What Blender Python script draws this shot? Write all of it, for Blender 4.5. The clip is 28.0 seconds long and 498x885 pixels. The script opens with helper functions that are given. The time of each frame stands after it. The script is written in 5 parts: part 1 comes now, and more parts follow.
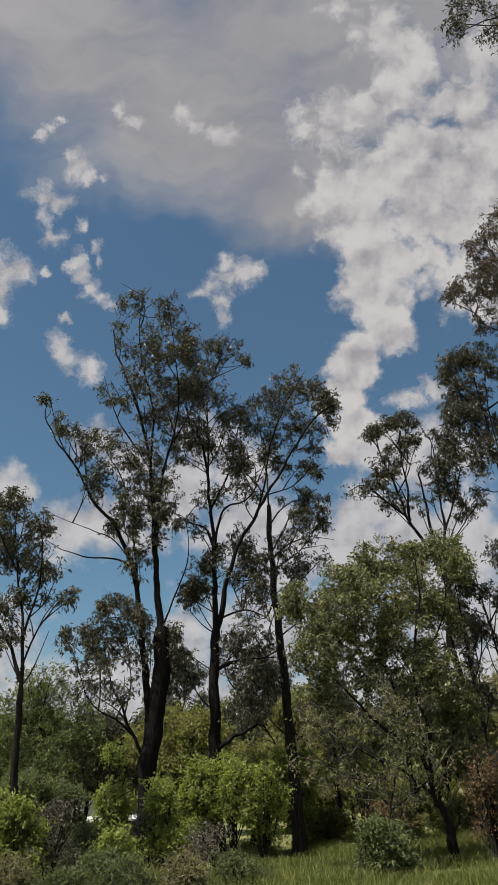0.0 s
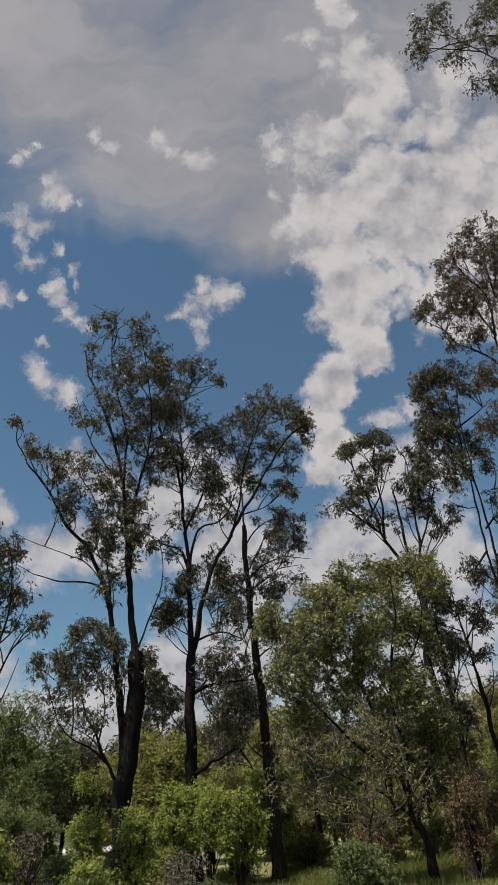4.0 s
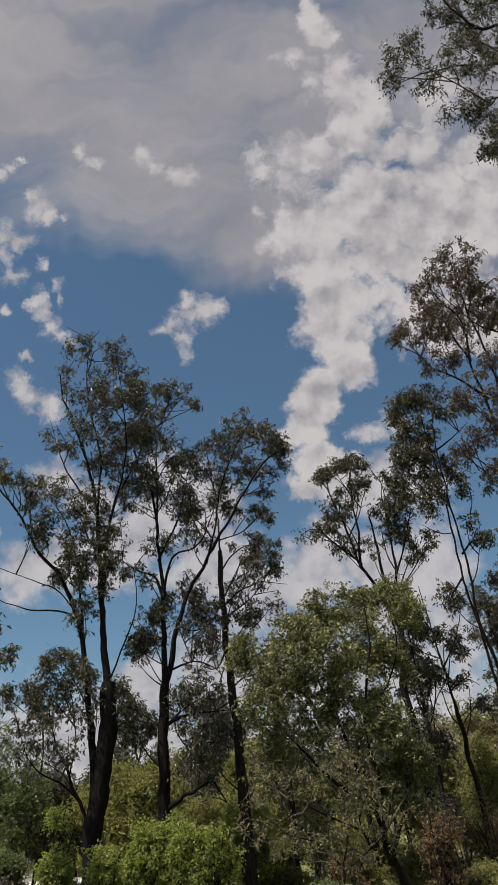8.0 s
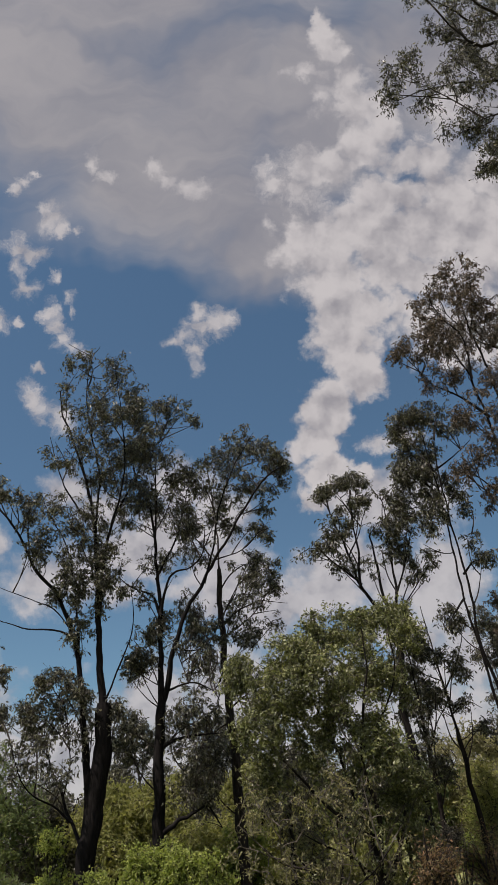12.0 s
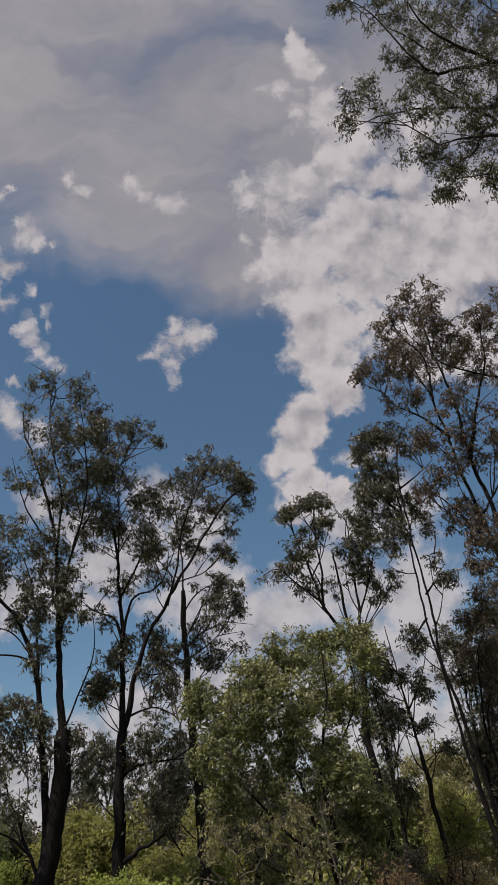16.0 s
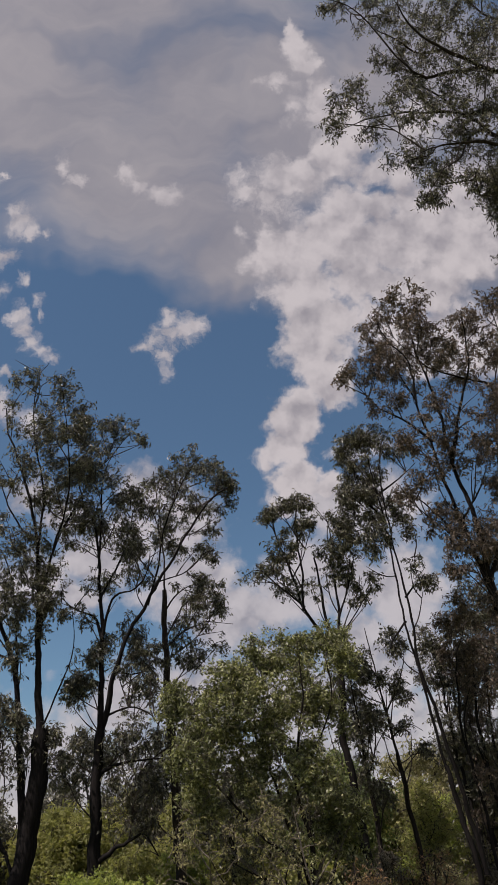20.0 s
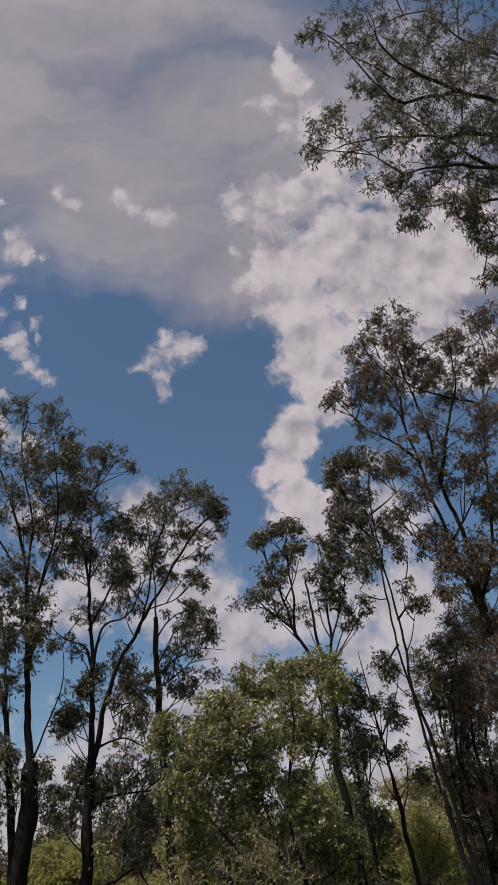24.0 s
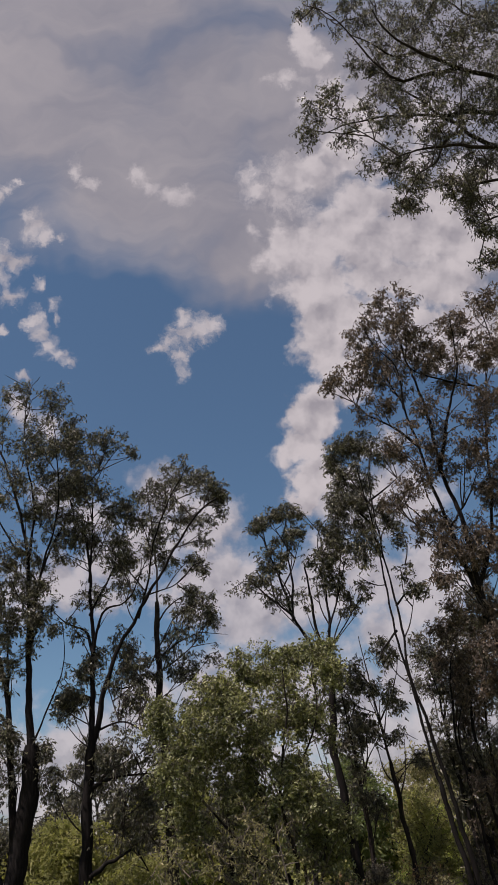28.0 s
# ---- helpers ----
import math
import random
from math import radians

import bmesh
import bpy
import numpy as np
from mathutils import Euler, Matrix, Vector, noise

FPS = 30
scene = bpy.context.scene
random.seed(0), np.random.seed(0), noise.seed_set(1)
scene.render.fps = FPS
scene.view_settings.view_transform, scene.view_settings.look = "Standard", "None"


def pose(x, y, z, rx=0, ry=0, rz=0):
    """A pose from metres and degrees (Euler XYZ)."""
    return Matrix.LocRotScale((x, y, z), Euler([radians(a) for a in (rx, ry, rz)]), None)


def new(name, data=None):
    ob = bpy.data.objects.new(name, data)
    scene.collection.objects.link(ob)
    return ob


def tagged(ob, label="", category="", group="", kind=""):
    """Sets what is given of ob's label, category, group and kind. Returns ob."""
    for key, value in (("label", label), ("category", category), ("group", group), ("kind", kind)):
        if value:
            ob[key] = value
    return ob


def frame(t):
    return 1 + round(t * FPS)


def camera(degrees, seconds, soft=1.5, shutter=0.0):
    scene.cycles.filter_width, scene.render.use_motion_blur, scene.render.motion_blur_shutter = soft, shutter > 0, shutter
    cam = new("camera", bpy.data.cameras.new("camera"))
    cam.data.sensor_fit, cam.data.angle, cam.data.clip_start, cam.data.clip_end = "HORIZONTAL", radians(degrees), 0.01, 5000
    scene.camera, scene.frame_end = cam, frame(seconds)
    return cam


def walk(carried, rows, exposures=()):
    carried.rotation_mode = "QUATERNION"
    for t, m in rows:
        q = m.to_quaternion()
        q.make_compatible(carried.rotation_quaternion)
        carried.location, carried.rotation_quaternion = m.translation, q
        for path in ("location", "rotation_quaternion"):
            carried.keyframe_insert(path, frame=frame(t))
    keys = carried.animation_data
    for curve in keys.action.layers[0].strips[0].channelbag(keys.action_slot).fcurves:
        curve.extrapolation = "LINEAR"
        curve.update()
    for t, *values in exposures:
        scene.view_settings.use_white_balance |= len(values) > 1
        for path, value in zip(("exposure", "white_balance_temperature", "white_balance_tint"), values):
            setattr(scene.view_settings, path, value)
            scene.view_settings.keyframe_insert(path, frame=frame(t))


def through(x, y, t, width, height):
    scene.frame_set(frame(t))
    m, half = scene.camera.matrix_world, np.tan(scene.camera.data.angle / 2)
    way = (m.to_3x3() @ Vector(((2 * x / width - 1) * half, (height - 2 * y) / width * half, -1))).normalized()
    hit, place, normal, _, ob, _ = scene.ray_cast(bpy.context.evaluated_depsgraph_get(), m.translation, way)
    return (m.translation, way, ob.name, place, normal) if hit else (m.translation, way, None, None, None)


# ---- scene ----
cam = camera(38.0, 28.0)
PATH = [
    (0.0, 0.000, 0.000, 1.600, 116.000, 3.000, 0.000),
    (0.5, 0.038, 0.016, 1.600, 115.973, 3.514, 0.362),
    (1.0, 0.038, 0.035, 1.618, 116.181, 4.283, 1.377),
    (1.5, 0.015, 0.043, 1.645, 115.643, 4.286, 0.239),
    (2.0, 0.017, 0.036, 1.643, 115.379, 5.223, 0.508),
    (2.5, 0.054, 0.060, 1.628, 116.749, 4.929, 1.194),
    (3.0, 0.080, 0.073, 1.621, 116.824, 5.690, 1.283),
    (3.5, 0.114, 0.090, 1.612, 117.113, 5.210, 0.646),
    (4.0, 0.170, 0.123, 1.594, 117.610, 4.453, -1.113),
    (4.5, 0.221, 0.144, 1.596, 117.914, 4.740, -1.316),
    (6.5, 0.389, 0.138, 1.804, 118.562, 4.656, -0.602),
    (7.0, 0.422, 0.110, 1.853, 118.034, 5.137, -0.902),
    (7.5, 0.456, 0.098, 1.898, 118.913, 5.288, -0.981),
    (8.0, 0.481, 0.112, 1.943, 118.671, 5.101, -2.168),
    (8.5, 0.502, 0.149, 1.982, 119.192, 4.764, -3.077),
    (9.0, 0.524, 0.201, 2.023, 118.860, 4.551, -3.535),
    (9.5, 0.576, 0.184, 2.038, 119.491, 4.901, -3.518),
    (10.0, 0.650, 0.122, 2.046, 119.111, 4.495, -3.865),
    (10.5, 0.724, 0.090, 2.072, 118.230, 3.978, -3.571),
    (11.0, 0.791, 0.101, 2.100, 119.604, 4.176, -3.395),
    (11.5, 0.834, 0.115, 2.127, 118.976, 4.650, -1.737),
    (12.0, 0.867, 0.159, 2.161, 119.649, 4.599, -1.472),
    (12.5, 0.915, 0.167, 2.184, 119.857, 4.222, -2.185),
    (13.0, 0.974, 0.156, 2.210, 120.232, 4.690, -2.517),
    (13.5, 1.033, 0.135, 2.233, 119.805, 5.097, -3.102),
    (15.5, 1.247, 0.094, 2.321, 119.544, 5.452, -3.043),
    (16.0, 1.311, 0.060, 2.336, 120.590, 5.692, -2.941),
    (16.5, 1.370, 0.040, 2.358, 120.238, 6.041, -2.906),
    (17.0, 1.416, 0.026, 2.382, 120.297, 5.899, -2.560),
    (17.5, 1.455, 0.021, 2.403, 120.220, 6.315, -3.138),
    (18.0, 1.491, 0.009, 2.428, 120.035, 6.237, -3.328),
    (18.5, 1.526, -0.027, 2.450, 119.907, 6.656, -4.206),
    (19.0, 1.558, -0.050, 2.477, 120.206, 6.143, -4.133),
    (19.5, 1.578, -0.064, 2.497, 119.475, 5.546, -4.342),
    (20.0, 1.588, -0.078, 2.507, 119.967, 5.253, -3.956),
    (20.5, 1.611, -0.089, 2.513, 120.253, 5.076, -3.420),
    (21.0, 1.652, -0.081, 2.527, 121.059, 5.469, -2.254),
    (21.5, 1.701, -0.075, 2.553, 122.094, 5.830, -2.721),
    (22.0, 1.747, -0.095, 2.574, 122.179, 6.117, -3.656),
    (22.5, 1.789, -0.119, 2.596, 121.528, 6.072, -3.623),
    (24.5, 1.972, -0.159, 2.671, 121.478, 6.507, -3.186),
    (25.0, 2.013, -0.173, 2.680, 121.523, 6.526, -2.864),
    (25.5, 2.062, -0.192, 2.691, 121.897, 6.642, -2.995),
    (26.0, 2.130, -0.208, 2.708, 120.250, 6.490, -3.776),
    (26.5, 2.218, -0.224, 2.726, 119.711, 7.052, -3.462),
    (27.0, 2.324, -0.225, 2.752, 119.857, 6.774, -3.140),
    (27.5, 2.444, -0.228, 2.769, 119.758, 6.494, -2.768),
    (28.0, 2.567, -0.236, 2.781, 120.019, 5.776, -1.995),
]
EXPOSURES = [(0.0, 0.25, 6740, 12), (9.0, 0.19, 6740, 15), (17.0, 0.13, 6740, 19), (25.0, 0.13, 6740, 23), (28.0, 0.14, 6740, 23)]

walk(cam, [(t, pose(x, y, z, rx, ry, rz)) for t, x, y, z, rx, ry, rz in PATH], EXPOSURES)

# ---- sky, clouds and sun ----
SUN_ELEVATION, SUN_TURN = 65.0, -122.0      # degrees; turn is measured from straight ahead, clockwise


def sky_world():
    """Clear Nishita sky with cumulus, a thin grey veil and low cloud, laid out over the sky ahead and by noise elsewhere."""
    world = bpy.data.worlds.new("sky")
    world.use_nodes = True
    scene.world = world
    nodes, links = world.node_tree.nodes, world.node_tree.links
    nodes.clear()

    def node(kind, **values):
        n = nodes.new(kind)
        for key, value in values.items():
            if key == "operation":
                n.operation = value
        return n

    def put(socket, value):
        if isinstance(value, bpy.types.NodeSocket):
            links.new(value, socket)
        else:
            socket.default_value = value

    def calc(operation, a, b=0.0, c=0.0, clamp=False):
        n = node("ShaderNodeMath", operation=operation)
        n.use_clamp = clamp
        put(n.inputs[0], a), put(n.inputs[1], b), put(n.inputs[2], c)
        return n.outputs[0]

    def vec(operation, a, b=(0, 0, 0), c=(0, 0, 0)):
        n = node("ShaderNodeVectorMath", operation=operation)
        put(n.inputs[0], a), put(n.inputs[1], b)
        if operation == "MULTIPLY_ADD":
            put(n.inputs[2], c)
        return n.outputs["Value"] if operation in ("DOT_PRODUCT", "LENGTH") else n.outputs["Vector"]

    def fbm(v, scale, detail, rough=0.55, lacunarity=2.1):
        n = nodes.new("ShaderNodeTexNoise")
        n.inputs["Scale"].default_value, n.inputs["Detail"].default_value = scale, detail
        n.inputs["Roughness"].default_value, n.inputs["Lacunarity"].default_value = rough, lacunarity
        links.new(v, n.inputs["Vector"])
        return n

    def ramp(x, low, high, to_low=0.0, to_high=1.0):
        n = nodes.new("ShaderNodeMapRange")
        n.interpolation_type = "SMOOTHSTEP"
        put(n.inputs["Value"], x)
        for key, value in (("From Min", low), ("From Max", high), ("To Min", to_low), ("To Max", to_high)):
            n.inputs[key].default_value = value
        return n.outputs[0]

    def blend(f, a, b):
        n = nodes.new("ShaderNodeMix")
        n.data_type = "RGBA"
        put(n.inputs["Factor"], f), put(n.inputs["A"], a), put(n.inputs["B"], b)
        return n.outputs["Result"]

    way = nodes.new("ShaderNodeTexCoord").outputs["Generated"]
    m = SKY_AXIS.to_3x3()
    right, up, ahead = m @ Vector((1, 0, 0)), m @ Vector((0, 1, 0)), m @ Vector((0, 0, -1))
    depth = vec("DOT_PRODUCT", way, ahead)
    safe = calc("MAXIMUM", depth, 0.15)
    join = nodes.new("ShaderNodeCombineXYZ")
    put(join.inputs[0], calc("DIVIDE", vec("DOT_PRODUCT", way, right), safe))
    put(join.inputs[1], calc("DIVIDE", vec("DOT_PRODUCT", way, up), safe))
    flat = join.outputs[0]

    big = fbm(flat, 7.0, 3.0).outputs["Color"]
    fine = fbm(flat, 26.0, 6.0, 0.62).outputs["Color"]
    warped = vec("MULTIPLY_ADD", vec("SUBTRACT", big, (0.5, 0.5, 0.5)), (0.045, 0.045, 0), flat)
    light = vec("MULTIPLY_ADD", vec("SUBTRACT", fine, (0.5, 0.5, 0.5)), (0.048, 0.048, 0), flat)
    warped = vec("MULTIPLY_ADD", vec("SUBTRACT", fine, (0.5, 0.5, 0.5)), (0.05, 0.05, 0), warped)
    soft = vec("MULTIPLY_ADD", vec("SUBTRACT", big, (0.5, 0.5, 0.5)), (0.16, 0.16, 0), flat)

    def cover(place, puffs, round_off):
        nearest = 9.0
        for x, y, w, h in puffs:
            length = vec("LENGTH", vec("MULTIPLY_ADD", place, (1 / w, 1 / h, 0), (-x / w, -y / h, 0)))
            nearest = calc("SMOOTH_MIN", nearest, length, round_off) if nearest != 9.0 else length
        return calc("SUBTRACT", 1.0, nearest)

    def puffs_of(v):
        n = nodes.new("ShaderNodeTexVoronoi")
        n.feature = "SMOOTH_F1"
        for key, value in (("Scale", 30.0), ("Detail", 2.0), ("Roughness", 0.45), ("Lacunarity", 2.3), ("Smoothness", 0.35)):
            n.inputs[key].default_value = value
        links.new(v, n.inputs["Vector"])
        return calc("SUBTRACT", 0.45, n.outputs["Distance"])

    def billows(v):
        return calc("MULTIPLY_ADD", puffs_of(v), 0.30, fbm(v, 15.0, 8.0, 0.62).outputs[0])

    half = vec("MULTIPLY_ADD", vec("SUBTRACT", fine, (0.5, 0.5, 0.5)), (0.022, 0.022, 0), flat)
    lumps = billows(half)
    swell = calc("MULTIPLY_ADD", puffs_of(half), 0.35, fbm(half, 10.0, 4.0, 0.5).outputs[0])
    lee = vec("ADD", half, (-0.010, 0.022, 0))
    lit_swell = calc("MULTIPLY_ADD", puffs_of(lee), 0.35, fbm(lee, 10.0, 4.0, 0.5).outputs[0])
    strands = fbm(light, 38.0, 8.0, 0.68).outputs[0]
    heaps = cover(warped, CUMULUS_LOW, 0.35)
    shreds = cover(warped, CUMULUS_HIGH, 0.35)
    scraps = calc("MAXIMUM", cover(light, SCRAPS_MID, 0.4), cover(light, SCRAPS_LEFT, 0.35))
    banks = cover(warped, BANKS, 0.25)
    veil = cover(soft, VEIL, 0.5)

    # cloud away from the view: unseen broken cumulus by noise alone, thickened to add fill light
    elsewhere = fbm(way, 3.2, 7.0).outputs[0]
    away = ramp(depth, 0.84, 0.70)
    broken = calc("MULTIPLY", ramp(elsewhere, 0.44, 0.56), away)

    edge = calc("MULTIPLY", calc("SUBTRACT", lumps, 0.38), 1.6)
    frayed = calc("MULTIPLY", calc("SUBTRACT", strands, 0.5), 3.0)
    heap_mask = ramp(calc("ADD", heaps, edge), -0.22, 0.34)
    shred_mask = ramp(calc("ADD", shreds, calc("MULTIPLY", edge, 1.35)), -0.25, 0.55)
    scrap_mask = ramp(calc("ADD", scraps, frayed), -0.35, 1.0, 0.0, 0.92)
    bank_mask = ramp(calc("ADD", banks, edge), -0.34, 0.55, 0.0, 0.88)
    white_mask = calc("MAXIMUM", calc("MAXIMUM", calc("MAXIMUM", heap_mask, shred_mask), scrap_mask), calc("MAXIMUM", bank_mask, broken))

    # the veil is drawn out in streaks from upper left to lower right
    turned = nodes.new("ShaderNodeMapping")
    turned.inputs["Rotation"].default_value = (0, 0, radians(38))
    turned.inputs["Scale"].default_value = (0.45, 1.5, 1)
    links.new(soft, turned.inputs["Vector"])
    streaks = fbm(turned.outputs[0], 6.5, 5.0, 0.5).outputs[0]
    veil_edge = calc("MULTIPLY", calc("SUBTRACT", streaks, 0.5), 0.95)
    veil_mask = ramp(calc("ADD", veil, veil_edge), -0.50, 0.62, 0.0, 0.90)

    relief = calc("MULTIPLY_ADD", calc("SUBTRACT", swell, lit_swell), 1.25, 0.68)
    hollow = calc("MULTIPLY", calc("SUBTRACT", fbm(warped, 5.0, 5.0).outputs[0], 0.5), 0.9)
    tone = calc("ADD", relief, hollow)
    white = blend(ramp(tone, 0.05, 1.0), (0.255, 0.259, 0.285, 1), (0.480, 0.477, 0.482, 1))
    grey = blend(ramp(streaks, 0.28, 0.72), (0.215, 0.224, 0.255, 1), (0.345, 0.340, 0.345, 1))

    sky = nodes.new("ShaderNodeTexSky")
    sky.sky_type, sky.sun_disc = "NISHITA", False
    sky.sun_elevation, sky.sun_rotation = radians(SUN_ELEVATION), radians(SUN_TURN)
    sky.air_density, sky.dust_density, sky.ozone_density = 1.0, 0.4, 2.5
    clear = vec("MULTIPLY", sky.outputs[0], (SKY_STRENGTH * 0.83, SKY_STRENGTH * 1.04, SKY_STRENGTH * 0.99))
    seen = blend(white_mask, blend(veil_mask, clear, grey), white)
    back = nodes.new("ShaderNodeBackground")
    put(back.inputs["Color"], seen)
    back.inputs["Strength"].default_value = 1.0
    links.new(back.outputs[0], nodes.new("ShaderNodeOutputWorld").inputs["Surface"])


SKY_STRENGTH = 0.076
SKY_AXIS = pose(0, 0, 0, 119.60, 4.18, -3.40)
CUMULUS_HIGH = [(0.097, 0.526, 0.021, 0.023), (0.105, 0.503, 0.021, 0.020), (0.081, 0.573, 0.009, 0.021), (0.087, 0.554, 0.018, 0.030), (0.115, 0.487, 0.040, 0.028), (0.136, 0.452, 0.052, 0.037), (0.141, 0.413, 0.045, 0.030), (0.171, 0.436, 0.028, 0.034), (0.093, 0.378, 0.040, 0.030), (0.194, 0.378, 0.045, 0.025), (0.232, 0.379, 0.032, 0.030), (0.251, 0.339, 0.045, 0.037), (0.163, 0.337, 0.055, 0.030), (0.319, 0.351, 0.053, 0.036), (0.203, 0.335, 0.030, 0.030), (0.186, 0.183, 0.030, 0.032)]
CUMULUS_LOW = [(0.161, 0.233, 0.053, 0.043), (0.278, 0.146, 0.107, 0.053), (0.077, 0.280, 0.062, 0.030), (0.128, 0.312, 0.055, 0.027), (0.062, 0.257, 0.043, 0.032), (0.163, 0.272, 0.071, 0.036), (0.219, 0.280, 0.064, 0.039), (0.280, 0.300, 0.071, 0.052), (0.327, 0.276, 0.053, 0.062), (0.093, 0.218, 0.050, 0.043), (0.118, 0.173, 0.057, 0.050), (0.107, 0.124, 0.052, 0.046), (0.126, 0.087, 0.037, 0.037), (0.068, 0.028, 0.037, 0.034), (0.062, -0.006, 0.034, 0.025), (0.202, 0.222, 0.050, 0.030), (0.269, 0.218, 0.053, 0.045), (0.084, -0.052, 0.036, 0.025), (0.071, -0.084, 0.021, 0.025), (0.129, -0.048, 0.021, 0.018), (0.088, 0.055, 0.030, 0.032)]
SCRAPS_MID = [(-0.126, 0.140, 0.016, 0.010), (-0.111, 0.149, 0.018, 0.014), (-0.092, 0.157, 0.023, 0.018), (-0.073, 0.164, 0.023, 0.020), (-0.057, 0.173, 0.020, 0.019), (-0.092, 0.179, 0.012, 0.015), (-0.100, 0.130, 0.013, 0.018), (-0.095, 0.110, 0.010, 0.014), (0.066, 0.504, 0.029, 0.011), (0.058, 0.376, 0.034, 0.029), (0.004, 0.378, 0.017, 0.015), (0.020, 0.351, 0.029, 0.019), (0.050, 0.343, 0.034, 0.024), (-0.236, 0.395, 0.009, 0.014), (-0.215, 0.372, 0.014, 0.012), (-0.147, 0.375, 0.013, 0.014), (-0.131, 0.363, 0.016, 0.010), (-0.101, 0.353, 0.026, 0.013), (-0.080, 0.345, 0.020, 0.015), (0.248, 0.444, 0.036, 0.041), (0.239, 0.405, 0.031, 0.024), (0.262, 0.469, 0.029, 0.029), (0.155, -0.009, 0.035, 0.012), (0.190, 0.002, 0.027, 0.016)]
SCRAPS_LEFT = [(-0.299, 0.328, 0.013, 0.012), (-0.292, 0.313, 0.020, 0.021), (-0.281, 0.297, 0.013, 0.011), (-0.340, 0.276, 0.021, 0.020), (-0.322, 0.266, 0.020, 0.016), (-0.338, 0.252, 0.016, 0.016), (-0.329, 0.223, 0.018, 0.014), (-0.299, 0.184, 0.014, 0.015), (-0.293, 0.169, 0.013, 0.016), (-0.283, 0.151, 0.016, 0.015), (-0.268, 0.137, 0.017, 0.013), (-0.254, 0.126, 0.013, 0.009), (-0.325, 0.068, 0.019, 0.022), (-0.310, 0.052, 0.020, 0.019), (-0.288, 0.036, 0.022, 0.020), (-0.317, 0.111, 0.009, 0.007), (-0.287, 0.233, 0.009, 0.013), (-0.273, 0.203, 0.010, 0.009), (-0.267, 0.186, 0.006, 0.009), (-0.341, 0.170, 0.007, 0.009), (-0.335, 0.370, 0.011, 0.010), (-0.345, 0.358, 0.008, 0.009), (-0.317, 0.376, 0.006, 0.006), (-0.256, 0.297, 0.007, 0.006), (-0.405, 0.178, 0.032, 0.034), (-0.380, 0.173, 0.022, 0.018), (-0.404, 0.146, 0.020, 0.024), (-0.410, 0.118, 0.016, 0.018)]
BANKS = [(-0.297, -0.186, 0.090, 0.044), (-0.400, -0.125, 0.032, 0.040), (-0.278, -0.062, 0.030, 0.025), (-0.139, -0.106, 0.044, 0.037), (-0.187, -0.146, 0.063, 0.040), (-0.225, -0.206, 0.042, 0.032), (0.061, -0.210, 0.090, 0.047), (0.104, -0.155, 0.047, 0.032), (0.139, -0.080, 0.074, 0.044), (0.215, -0.081, 0.047, 0.037), (-0.163, -0.361, 0.047, 0.063), (-0.267, -0.424, 0.079, 0.063), (-0.055, -0.360, 0.095, 0.095), (-0.157, -0.476, 0.443, 0.116), (-0.444, -0.364, 0.084, 0.084), (-0.065, -0.190, 0.074, 0.053), (0.076, -0.358, 0.137, 0.095), (0.218, -0.218, 0.053, 0.042), (0.202, -0.319, 0.063, 0.095), (0.210, -0.435, 0.063, 0.063), (0.262, -0.290, 0.063, 0.063), (0.177, -0.271, 0.047, 0.042), (0.256, -0.429, 0.316, 0.116), (-0.122, -0.063, 0.053, 0.042), (-0.077, -0.109, 0.058, 0.053), (-0.149, -0.113, 0.058, 0.047), (-0.057, -0.169, 0.058, 0.042), (-0.232, -0.096, 0.042, 0.027), (0.163, -0.201, 0.074, 0.044), (0.241, -0.189, 0.063, 0.053), (-0.017, -0.227, 0.063, 0.053)]
VEIL = [(-0.262, 0.492, 0.215, 0.110), (-0.142, 0.389, 0.180, 0.103), (-0.059, 0.319, 0.103, 0.082), (-0.348, 0.531, 0.223, 0.094), (-0.057, 0.482, 0.129, 0.129), (-0.236, 0.664, 0.361, 0.146), (0.292, 0.521, 0.120, 0.112), (0.330, 0.293, 0.112, 0.112), (0.076, 0.474, 0.094, 0.146), (0.194, 0.527, 0.077, 0.094), (0.000, 0.262, 0.085, 0.070), (0.035, 0.330, 0.060, 0.090)]

sky_world()
sun = new("sun", bpy.data.lights.new("sun", "SUN"))
sun.data.energy, sun.data.angle, sun.data.color = 5.0, radians(0.6), (1.0, 0.95, 0.86)
sun.matrix_world = pose(0, 0, 40, 90 - SUN_ELEVATION, 0, 180 - SUN_TURN)


# ---- materials ----
def material(name):
    mat = bpy.data.materials.new(name)
    mat.use_nodes = True
    nodes, links = mat.node_tree.nodes, mat.node_tree.links
    return mat, nodes, links, nodes["Principled BSDF"]


def colour_ramp(nodes, links, value, stops):
    n = nodes.new("ShaderNodeValToRGB")
    while len(n.color_ramp.elements) < len(stops):
        n.color_ramp.elements.new(0.5)
    for e, (p, c) in zip(n.color_ramp.elements, stops):
        e.position, e.color = p, (*c, 1)
    links.new(value, n.inputs[0])
    return n.outputs[0]


def noise_of(nodes, links, scale, detail=5.0, stretch=(1, 1, 1), rough=0.6):
    co = nodes.new("ShaderNodeTexCoord")
    mp = nodes.new("ShaderNodeMapping")
    mp.inputs["Scale"].default_value = stretch
    n = nodes.new("ShaderNodeTexNoise")
    n.inputs["Scale"].default_value, n.inputs["Detail"].default_value = scale, detail
    n.inputs["Roughness"].default_value = rough
    links.new(co.outputs["Object"], mp.inputs["Vector"]), links.new(mp.outputs[0], n.inputs["Vector"])
    return n.outputs[0]


